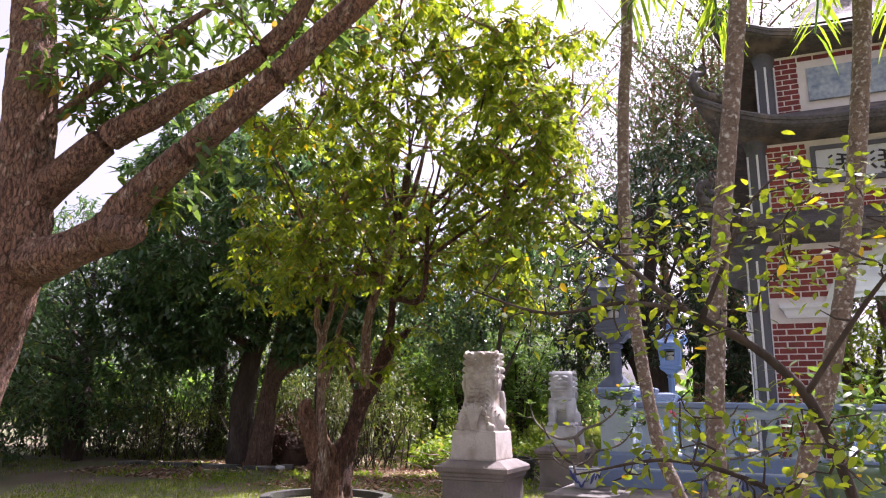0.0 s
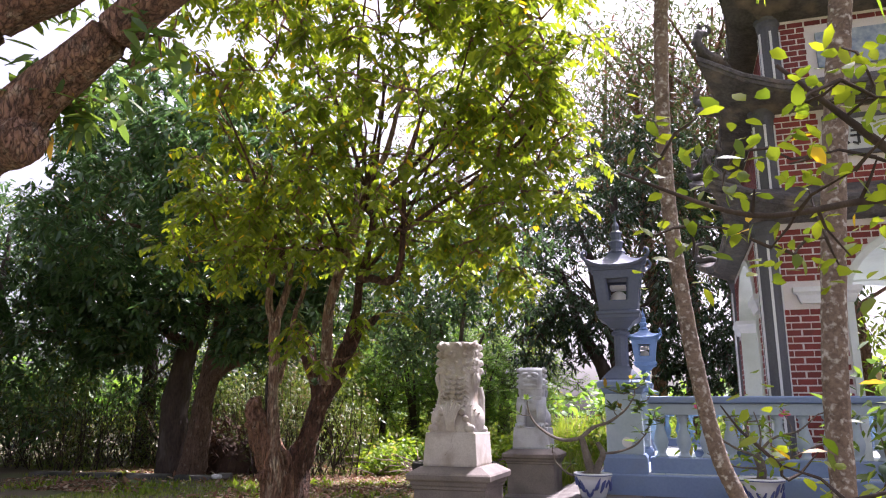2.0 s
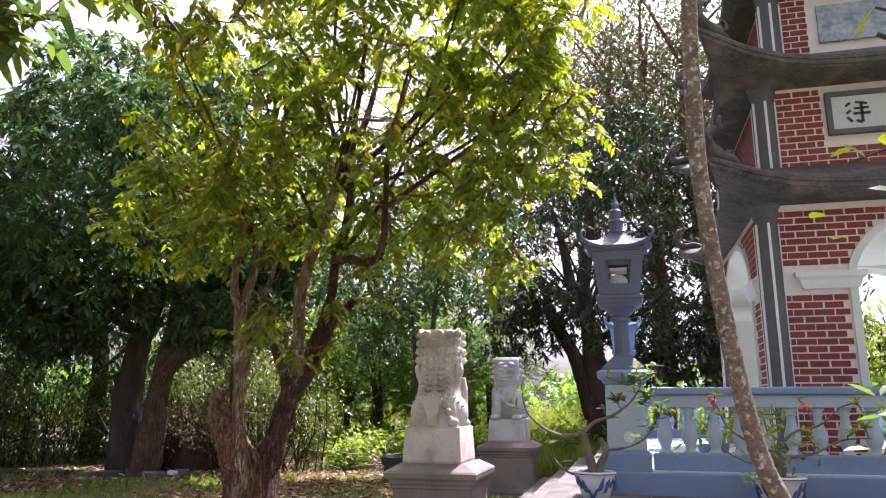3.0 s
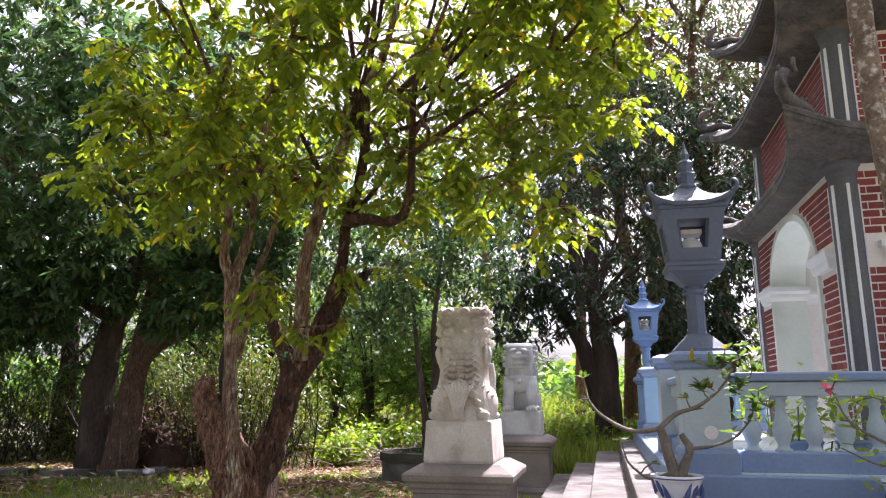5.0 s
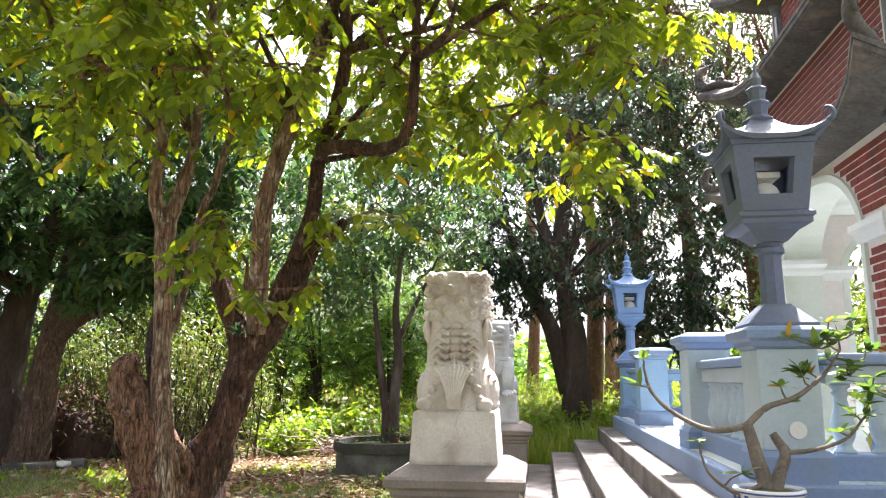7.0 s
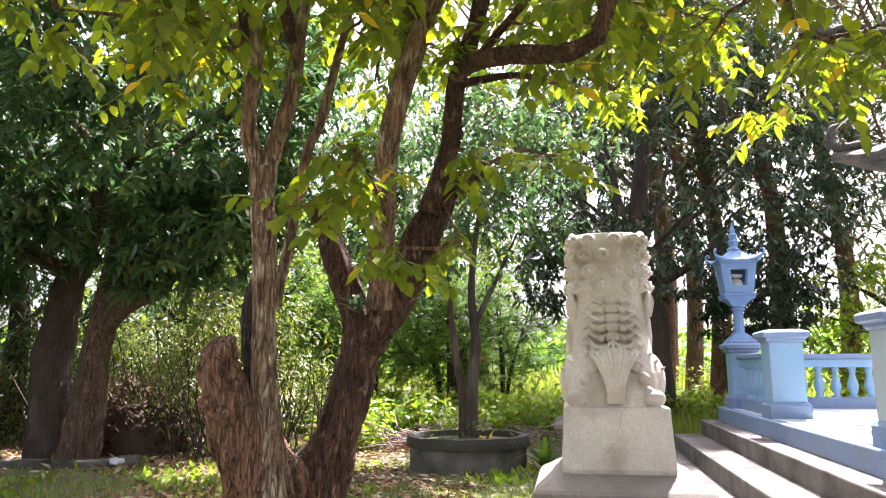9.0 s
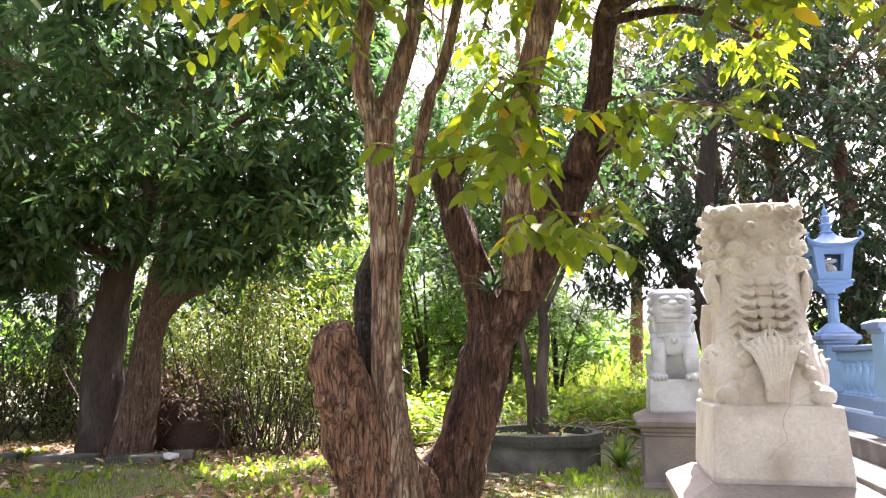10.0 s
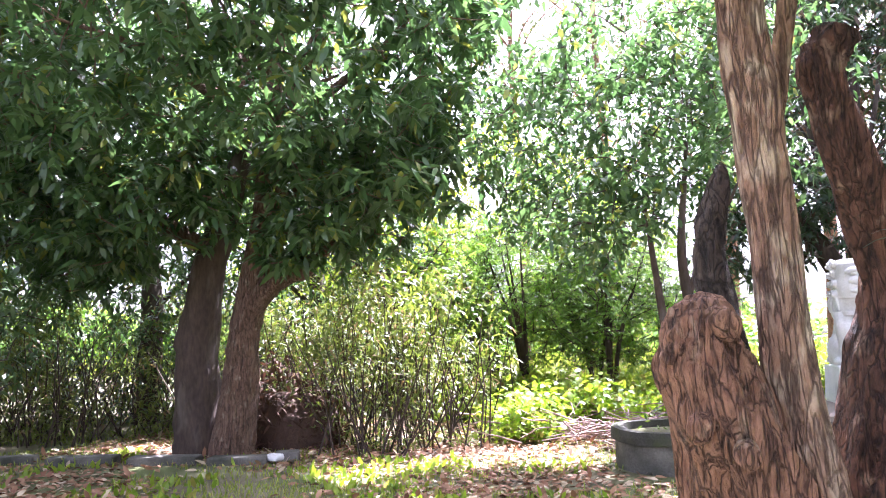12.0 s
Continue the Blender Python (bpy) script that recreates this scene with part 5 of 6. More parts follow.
palm([(-0.25, 6.0, -0.1), (0.07, 6.0, 0.97), (0.25, 6.0, 1.51), (0.44, 6.0, 2.25), (0.58, 6.0, 3.03), (0.72, 6.0, 4.07), (0.85, 6.0, 5.5)], 0.06, (0.85, 6.0, 5.5), 33)


def thicket(name, label, n, centre, size, leaf_mat, length, width, per, canes, cane_mat, seed, category="bush", gaps=0.1, droop=0.4):
    """Bushes: upright canes from the ground and leaf sprays along them."""
    t = thing(name, label, category)
    c, s = np.array(centre), np.array(size)
    tips = scatter(n, centre, size, gaps=gaps, freq=0.9, seed=seed, hollow=0.2)
    tips[:, 2] = np.maximum(tips[:, 2], 0.08)
    v, f = whorls(tips, per, length, width, droop, 0.12)
    tagged(array_part("leaf_mass", v, f, leaf_mat, t), kind="stuff")
    if canes:
        a = np.stack([c[0] + s[0] * np.random.uniform(-0.8, 0.8, canes), c[1] + s[1] * np.random.uniform(-0.8, 0.8, canes), np.full(canes, -0.1)], 1)
        b = a + np.stack([np.random.normal(scale=0.3 * s[2], size=canes), np.random.normal(scale=0.3 * s[2], size=canes), np.random.uniform(0.7, 1.1, canes) * (c[2] + s[2] * 0.6)], 1)
        v, f = sticks(a, b, 0.016, 0.006)
        tagged(array_part("cane_growth", v, f, cane_mat, t), kind="stuff")
    return t


def leafy_tree(cx, cy, h, r, low, n, leaf, bark, label, seed, per=12, size=0.2, wide=0.055, name="background_tree"):
    """A full-crowned tree further off."""
    bm = bmesh.new()
    rng = np.random.RandomState(seed)
    lines = [([(cx, cy, -0.2), (cx + 0.1, cy, h * 0.25), (cx - 0.1, cy + 0.1, h * 0.5), (cx, cy, h * 0.85)], (0.26, 0.2, 0.14, 0.04))]
    for k in range(9):
        a, z = rng.uniform(0, 6.28), h * rng.uniform(0.25, 0.6)
        lines += [(l, (0.06, 0.04, 0.012)) for l in limb_up((cx, cy, z), [(cx + 0.7 * r * math.cos(a), cy + 0.7 * r * math.sin(a), z + h * rng.uniform(0.1, 0.3))], 0.4)]
    pts = limbs(bm, lines, 8, 0.1)
    tips = scatter(n, (cx, cy, (h + low) / 2), (r, r * 0.9, (h - low) / 2), gaps=0.18, freq=0.6, hollow=0.35, seed=seed)
    roots = near_points(tips, pts[pts[:, 2] > min(low, h * 0.2)])
    return finish_tree(name, label, None, bm, bark, [whorls(tips, per, size, wide, 0.5, 0.09)], leaf, [sticks(roots, tips, 0.013, 0.004)], group="background trees")


# the wall of trees behind the garden
LBL_DARK = "dense dark green tree at the garden edge"
LBL_LIGHT = "sunlit bright green tree beyond the garden"
for i, (x, y, h, r, low, n) in enumerate(((-13.7, 8.8, 4.6, 2.2, 0.1, 520), (-16.3, 12.0, 5.0, 2.4, 0.1, 520), (-13.2, 6.9, 4.6, 2.2, 0.1, 420), (-15.2, 13.6, 6.4, 2.9, 0.6, 900), (-14.2, 17.4, 8.0, 3.0, 0.9, 1100), (-18.6, 16.0, 7.2, 3.3, 0.5, 1000), (-12.2, 20.2, 8.6, 2.9, 1.2, 1000), (-20.5, 11.0, 7.0, 3.4, 0.4, 700), (5.8, 16.8, 4.4, 2.4, 0.4, 520), (8.8, 13.2, 4.8, 2.6, 0.4, 560), (9.5, 8.5, 5.0, 2.6, 0.4, 480))):
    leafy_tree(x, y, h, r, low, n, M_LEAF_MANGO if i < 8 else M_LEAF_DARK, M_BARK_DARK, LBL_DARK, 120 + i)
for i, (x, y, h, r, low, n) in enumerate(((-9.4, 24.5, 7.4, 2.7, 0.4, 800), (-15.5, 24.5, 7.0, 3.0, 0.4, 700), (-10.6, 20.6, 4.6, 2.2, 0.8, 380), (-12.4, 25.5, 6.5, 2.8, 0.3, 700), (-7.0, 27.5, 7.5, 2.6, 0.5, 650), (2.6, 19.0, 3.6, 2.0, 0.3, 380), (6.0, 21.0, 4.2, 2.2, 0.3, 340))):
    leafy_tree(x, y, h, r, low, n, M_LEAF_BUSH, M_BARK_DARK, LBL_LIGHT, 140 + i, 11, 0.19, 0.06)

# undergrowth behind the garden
# low bushes added to hide lit ground; the gloom is in their dark leaf colour
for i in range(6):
    thicket("shade_bush", "undergrowth at the garden edge, leaves coloured dark for shade", 150, (-18.0 + i * 1.35, 16.4 + 0.5 * i + 0.4 * math.sin(i * 2.1), 0.75), (1.1, 0.8, 0.85), M_LEAF_DARK, 0.17, 0.05, 10, 0, None, 250 + i)
for i in range(7):
    x = -17.2 + i * 1.15
    thicket("bamboo_clump", "thin-caned yellow-green bamboo clump at the garden edge", 270, (x, 14.6 + 0.35 * i + 0.5 * math.sin(i * 1.7), 1.05), (0.9, 0.8, 1.35), M_LEAF_BAMBOO, 0.13, 0.026, 10, 34, M_BARK_DARK, 40 + i, "bamboo")
for i, (x, y, z) in enumerate(((-8.6, 14.9, 1.25), (-9.3, 15.6, 1.2), (-7.9, 15.7, 1.15))):
    thicket("bamboo_clump", "sunlit yellow-green bamboo clump", 230, (x, y, z), (0.85, 0.75, 1.35), M_LEAF_BAMBOO, 0.13, 0.026, 11, 36, M_BARK_DARK, 60 + i, "bamboo", 0.3)
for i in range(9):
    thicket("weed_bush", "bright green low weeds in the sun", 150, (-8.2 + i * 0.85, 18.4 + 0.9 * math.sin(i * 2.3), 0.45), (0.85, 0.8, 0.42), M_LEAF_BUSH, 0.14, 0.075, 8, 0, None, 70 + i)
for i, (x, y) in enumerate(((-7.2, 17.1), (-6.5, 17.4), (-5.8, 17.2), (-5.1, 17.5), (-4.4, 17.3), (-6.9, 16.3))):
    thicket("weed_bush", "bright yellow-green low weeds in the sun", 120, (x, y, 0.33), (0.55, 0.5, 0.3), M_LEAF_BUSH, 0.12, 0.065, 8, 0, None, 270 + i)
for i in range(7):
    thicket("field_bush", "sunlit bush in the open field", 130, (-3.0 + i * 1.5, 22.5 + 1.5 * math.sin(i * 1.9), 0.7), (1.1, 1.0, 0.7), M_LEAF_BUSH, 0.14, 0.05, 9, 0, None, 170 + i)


def feather_tree(cx, cy, h, seed):
    bm = bmesh.new()
    lines = []
    for k in range(4):
        a = random.uniform(0, 6.28)
        lines.append(([(cx + 0.06 * math.cos(a), cy + 0.06 * math.sin(a), -0.1), (cx + 0.2 * math.cos(a), cy + 0.2 * math.sin(a), h * 0.35), (cx + 0.8 * math.cos(a), cy + 0.6 * math.sin(a), h * 0.8)], (0.05, 0.04, 0.012)))
    pts = limbs(bm, lines, 8, 0.1)
    tips = scatter(230, (cx, cy, h * 0.65), (1.7, 1.4, h * 0.42), gaps=0.15, freq=0.9, seed=seed)
    roots = near_points(tips, pts[pts[:, 2] > h * 0.25])
    v, f, A, B = pinnate(tips, 4, 9, 0.42, 0.09, 0.022, 0.15)
    finish_tree("feathery_tree", "slim young tree with fine feathery bright green leaves", None, bm, M_BARK_DARK, [(v, f)], M_LEAF_FEATHER, [sticks(roots, tips, 0.012, 0.004), sticks(A, B, 0.003, 0.002)], group="feathery trees")


for i, (x, y, h) in enumerate(((-7.5, 19.8, 4.1), (-6.0, 20.0, 4.0), (-8.9, 20.6, 3.8), (-6.4, 21.6, 3.6), (-5.0, 21.2, 3.3))):
    feather_tree(x, y, h, 80 + i)


def tall_tree(cx, cy, h, spread, seed):
    bm = bmesh.new()
    lines = [([(cx, cy, -0.2), (cx + 0.2, cy, h * 0.3), (cx - 0.1, cy + 0.2, h * 0.65), (cx + 0.2, cy, h * 0.95)], (0.24, 0.18, 0.11, 0.03))]
    rng = np.random.RandomState(seed)
    for k in range(12):
        a, z = rng.uniform(0, 6.28), h * rng.uniform(0.35, 0.85)
        e = (cx + spread * math.cos(a), cy + spread * math.sin(a), z + h * rng.uniform(0.12, 0.25))
        lines += [(l, (0.05, 0.03, 0.01)) for l in limb_up((cx, cy, z), [e], 0.5)]
    pts = limbs(bm, lines, 8, 0.1)
    tips = scatter(430, (cx, cy, h * 0.68), (spread * 1.15, spread * 1.0, h * 0.38), gaps=0.5, freq=0.8, seed=seed)
    roots = near_points(tips, pts[pts[:, 2] > h * 0.3])
    finish_tree("tall_tree", "tall thin-crowned tree with airy grey-green leaves", None, bm, M_BARK, [whorls(tips, 9, 0.22, 0.055, 0.5, 0.16)], M_LEAF_TALL, [sticks(roots, tips, 0.018, 0.006)], group="tall trees")


for i, (x, y, h, s) in enumerate(((-6.6, 30.5, 18.5, 3.8), (-3.0, 30.0, 17.5, 3.6), (-9.8, 31.5, 18.0, 3.6), (-0.4, 29.0, 17.0, 3.4), (-0.6, 20.4, 12.0, 2.4), (1.9, 20.6, 11.0, 2.4), (0.4, 19.8, 12.5, 2.6), (-1.5, 21.8, 13.0, 2.6), (2.6, 18.6, 9.5, 2.4), (-0.6, 23.5, 13.0, 2.6))):
    tall_tree(x, y, h, s, 100 + i)

# ---- grass, litter and small ground things ----
def field(n, x0, x1, y0, y1, height, width, mat, name, label, category, patch=0.0, freq=0.5, seed=0, keep_out=True, lean=0.35):
    """Blades that stand on the ground, in patches."""
    P = []
    tries = 0
    while len(P) < n and tries < n * 8:
        tries += 1
        x, y = random.uniform(x0, x1), random.uniform(y0, y1)
        if patch and noise.noise(Vector((x * freq, y * freq, seed))) < -0.35 + patch:
            continue
        if keep_out and x > -3.0 and 6.0 < y < 15.2:
            continue
        if abs(x + 4.68) < 0.75 and abs(y - 7.98) < 0.75:
            continue
        P.append((x, y, ground_height(x, y) - 0.01))
    P = np.array(P)
    D = unit(len(P)) * lean
    D[:, 2] = 1
    v, f = leaves(P, D, unit(len(P)), height * np.random.uniform(0.4, 1.2, len(P)), width)
    ob = array_part(name, v, f, mat)
    return tagged(ob, label, category, kind="stuff")


field(22000, -16, -1.5, 7.5, 19, 0.075, 0.01, M_GRASS, "lawn_grass", "short patchy green grass between the trees", "grass", 0.25, 0.6, 1)
field(15000, -10.5, -2.6, 8.4, 12.8, 0.06, 0.009, M_GRASS, "lawn_grass", "thicker green grass round the planters", "grass", 0.12, 0.8, 7)
field(16000, -9, 12, 17.5, 30, 0.65, 0.022, M_GRASS, "tall_grass", "tall sunlit grass of the open field", "grass", 0.1, 0.35, 2)
field(9000, -3.4, 4.0, 15.0, 18.5, 0.55, 0.02, M_GRASS, "tall_grass", "tall sunlit grass beside the terrace", "grass", 0.0, 0.4, 3)
field(1100, -12, -3.5, 11.5, 14.5, 0.12, 0.045, M_LEAF_BUSH, "ground_weeds", "broad-leaved weeds at the foot of the trees", "weeds", 0.42, 0.7, 4, lean=0.9)
field(12000, -60, 60, 30, 75, 1.2, 0.08, M_GRASS, "far_grass", "distant sunlit grass field", "grass", 0.1, 0.1, 5)


def litter(n, x0, x1, y0, y1, seed):
    P = []
    while len(P) < n:
        x, y = random.uniform(x0, x1), random.uniform(y0, y1)
        if noise.noise(Vector((x * 0.5, y * 0.5, seed))) < random.uniform(-0.5, 0.35):
            continue
        P.append((x, y, ground_height(x, y) + random.uniform(0.004, 0.03)))
    P = np.array(P)
    D = unit(n)
    D[:, 2] *= 0.25
    U = np.array([[0, 0, 1.0]]) + 0.5 * unit(n)
    v, f = leaves(P, D, U, 0.13 * np.random.uniform(0.5, 1.2, n), 0.05)
    tagged(array_part("leaf_litter", v, f, M_LITTER), "dry reddish brown fallen leaves on the ground", "leaf litter", kind="stuff")


litter(11000, -13, -4.5, 11.5, 18, 6)

# far tree line
def far_trees():
    tips = []
    for i in range(260):
        a = radians(random.uniform(-70, 70))
        d = random.uniform(48, 80)
        tips.append(scatter(26, (-3 + d * math.sin(a), 6 + d * math.cos(a), 2.2), (3.2, 3.2, 2.6), seed=i))
    v, f = whorls(np.concatenate(tips), 5, 0.9, 0.5, 0.3, 0.5)
    tagged(array_part("far_woods", v, f, M_LEAF_FEATHER), "hazy line of distant trees beyond the field", "woods", kind="stuff")


far_trees()


# ---- ring planters ----
def ring_planter(cx, cy, r, z0, h, mat, label):
    t = thing("ring_planter", label, "planter", "ring planters")
    wall = [(r - 0.10, z0), (r - 0.02, z0), (r - 0.02, z0 + h - 0.13), (r - 0.1, z0 + h - 0.13)]
    rim = [(r - 0.10, z0 + h - 0.128), (r + 0.02, z0 + h - 0.128), (r + 0.025, z0 + h - 0.06), (r + 0.015, z0 + h), (r - 0.09, z0 + h), (r - 0.1, z0 + h - 0.06)]
    for name, prof, m, label in (("planter_wall", wall, mat, ""), ("planter_rim", rim, M_MOSS, "black mossy rim")):
        bm = bmesh.new()
        k = 48
        rows = []
        for i in range(k):
            a = 2 * math.pi * i / k
            w = 1 + 0.01 * math.sin(5 * a)
            rows.append([bm.verts.new((cx + p * w * math.cos(a), cy + p * w * math.sin(a), z + 0.012 * noise.noise(Vector((3 * math.cos(a), 3 * math.sin(a), cy))))) for p, z in prof])
        for i in range(k):
            for j in range(len(prof)):
                bm.faces.new((rows[i][j], rows[(i + 1) % k][j], rows[(i + 1) % k][(j + 1) % len(prof)], rows[i][(j + 1) % len(prof)]))
        part(name, bm, m, t, label)
    bm = bmesh.new()
    rings = [round_ring(cx, cy, z0 + h - 0.08 + 0.05 * (1 - s), (r - 0.09) * s, 24) for s in (1.0, 0.6, 0.25, 0.02)]
    loft(bm, rings)
    part("planter_soil", bm, M_SOIL, t, "brown soil")
    return t


M_MOSS = surface("black_moss_concrete", (0.03, 0.03, 0.024), (0.075, 0.072, 0.06), 0.95, 6, 50, 0.8, (0.05, 0.06, 0.025), 4.0, 0.6)
M_RING = surface("mossy_concrete", (0.09, 0.085, 0.072), (0.18, 0.17, 0.15), 0.9, 4, 50, 0.6, (0.035, 0.04, 0.025), 3.0, 0.9)
ring_planter(-4.68, 7.98, 0.72, -0.05, 0.48, M_RING, "low round concrete planter round the garden tree")
PX, PY = -4.83, 14.4
PZ = ground_height(PX, PY)
ring_planter(PX, PY, 0.77, PZ - 0.05, 0.44, M_RING, "mossy round concrete planter with a slim tree")


def planter_tree():
    bm = bmesh.new()
    lines = [
        ([(PX + 0.05, PY, PZ + 0.3), (PX + 0.06, PY, 1.0), (PX + 0.12, PY, 1.7), (PX + 0.07, PY, 2.4), (PX + 0.2, PY, 3.6)], (0.1, 0.08, 0.068, 0.05, 0.02)),
        ([(PX - 0.06, PY, PZ + 0.3), (PX - 0.07, PY, 1.0), (PX - 0.18, PY, 1.8), (PX - 0.3, PY, 3.0)], (0.07, 0.055, 0.045, 0.02)),
        ([(PX + 0.1, PY, 1.9), (PX + 0.4, PY, 2.5), (PX + 0.7, PY - 0.1, 3.1)], (0.045, 0.03, 0.012)),
    ]
    pts = limbs(bm, lines, 10, 0.15)
    tips = scatter(860, (PX - 0.4, PY, 4.0), (2.2, 1.6, 1.7), gaps=0.3, freq=0.9, seed=61)
    roots = near_points(tips, pts[pts[:, 2] > 1.5])
    finish_tree("planter_tree", "slim dark-stemmed tree growing in a round planter", None, bm, M_BARK_DARK, [whorls(tips, 12, 0.15, 0.05, 0.5, 0.08)], M_LEAF_MANGO, [sticks(roots, tips, 0.01, 0.003)])


planter_tree()
thicket("planter_weeds", "small green plants in the round planter", 22, (PX, PY, PZ + 0.4), (0.6, 0.6, 0.06), M_LEAF_FORE, 0.10, 0.035, 6, 0, None, 62, "weeds", 0.0, -0.3)


def rosette(cx, cy, z, n, length, width, label, leaf_mat=None):
    """A plant of long arching blades from one heart."""
    t = thing("strap_plant", label, "plant")
    Vs = []
    for i in range(n):
        a = 2.4 * i
        el = radians(80 - 55 * (i / n))
        out = np.array((math.cos(a), math.sin(a), 0))
        L = length * random.uniform(0.75, 1.1)
        side = np.array((-math.sin(a), math.cos(a), 0))
        pts = []
        for s in np.linspace(0, 1, 6):
            c = np.array((cx, cy, z)) + out * L * s * math.cos(el) + np.array((0, 0, L * (s * math.sin(el) - 0.45 * s ** 2.4)))
            w = width * (1 - s ** 2) * 0.5 + 0.002
            pts.append((c - side * w, c + side * w))
        Vs.append(np.array(pts).reshape(-1, 3))
    V = np.concatenate(Vs)
    F = np.array([(k * 12 + 2 * j, k * 12 + 2 * j + 1, k * 12 + 2 * j + 3, k * 12 + 2 * j + 2) for k in range(n) for j in range(5)])
    array_part("blade_leaf", V, F, leaf_mat or M_LEAF_BUSH, t)
    return t


rosette(-3.85, 14.35, ground_height(-3.85, 14.35), 26, 0.75, 0.07, "green strap-leaved plant beside the white lion's pedestal", M_LEAF_FORE)
rosette(-4.42, 8.08, 1.6, 24, 0.17, 0.016, "dull green epiphyte growing in the tree's fork", M_LEAF_DARK)


# ---- stones, mound and branches ----
def rock(name, c, size, mat, label, category, group="", seed=0):
    bm = bmesh.new()
    bmesh.ops.create_icosphere(bm, subdivisions=3, radius=1)
    for v in bm.verts:
        p = v.co.copy()
        q = Vector([math.copysign(abs(k) ** 0.6, k) for k in p])
        v.co = Vector((q.x * size[0], q.y * size[1], q.z * size[2])) * (1 + 0.16 * noise.noise(p * 1.7 + Vector((seed, 0, 0))))
    bm.transform(pose(c[0], c[1], c[2], 0, 0, seed * 37 % 360))
    return tagged(part(name, bm, mat, None, label), "", category, group)


for i, (x, y, sx, sy, sz) in enumerate(((-10.75, 13.58, 0.42, 0.12, 0.1), (-9.88, 13.79, 0.35, 0.12, 0.1), (-11.73, 13.36, 0.4, 0.13, 0.1), (-9.39, 14.06, 0.14, 0.1, 0.12), (-12.70, 13.14, 0.36, 0.12, 0.09))):
    bm = boxed(-sx, -sy, -0.06, sx, sy, sz, bevel=0.025)
    bm.transform(pose(x, y, ground_height(x, y), 0, 0, 14 + i * 3))
    tagged(part("kerb_block", bm, M_RING, None, "grey concrete kerb block lying in the grass"), "", "kerb", "kerb blocks")
rock("stone", (-9.46, 14.0, ground_height(-9.46, 14.0) + 0.06), (0.16, 0.1, 0.05), M_STRIP, "pale flat stone lying on the kerb", "stone", seed=2)
M_MOUND = surface("dark_earth", (0.05, 0.03, 0.02), (0.10, 0.06, 0.04), 0.95, 4, 40, 0.8, bump_dist=0.03)
rock("earth_mound", (-10.15, 15.4, 0.25), (0.75, 0.5, 0.55), M_MOUND, "dark brown earth mound behind the tree", "mound", seed=4)


def dead_heap():
    tips = scatter(260, (-10.15, 15.4, 0.5), (0.9, 0.65, 0.7), hollow=0.7, seed=66)
    tips = tips[tips[:, 2] > 0.1]
    v, f = whorls(tips, 8, 0.16, 0.04, 0.5, 0.08)
    tagged(array_part("dead_leaf_heap", v, f, M_DEAD), "heap of dark brown dead leaves on the earth mound", "leaf heap", kind="stuff")


M_DEAD = foliage("dead_brown_leaf", (0.06, 0.03, 0.018), (0.11, 0.06, 0.035), None, 0, 0.1, 0.8)
dead_heap()


def brush_pile(cx, cy, n):
    a = np.stack([np.random.normal(cx, 0.8, n), np.random.normal(cy, 0.4, n), np.random.uniform(0.15, 0.45, n)], 1)
    b = a + unit(n) * np.array([[0.8, 0.5, 0.22]])
    b[:, 2] = np.maximum(b[:, 2], 0.16)
    v, f = sticks(a, b, 0.014, 0.006)
    tagged(array_part("brush_pile", v, f, M_BRUSH), "pile of dry reddish grey cut branches", "brushwood", kind="stuff")


M_BRUSH = surface("dry_wood", (0.20, 0.13, 0.11), (0.34, 0.25, 0.22), 0.9, 6, 40, 0.3)
brush_pile(-5.9, 16.2, 170)
brush_pile(-4.4, 16.0, 110)


# ---- pots and bonsai ----
M_PORCELAIN = surface("glazed_porcelain", (0.66, 0.68, 0.70), (0.74, 0.75, 0.76), 0.25, 4, 40, 0.0)
M_COBALT = surface("cobalt_glaze", (0.03, 0.045, 0.16), (0.05, 0.07, 0.22), 0.3, 6, 40, 0.0)
M_GREEN_POT = surface("green_glaze", (0.10, 0.17, 0.12), (0.15, 0.22, 0.16), 0.4, 6, 40, 0.1)
M_BRANCH = surface("pale_grey_bark", (0.11, 0.09, 0.07), (0.22, 0.185, 0.15), 0.9, 12, 60, 0.6)
M_PETAL = foliage("pink_petal", (0.6, 0.10, 0.18), (0.7, 0.2, 0.28), None, 0, 0.4)
LEDGE_Z = TERRACE_Z - RISE


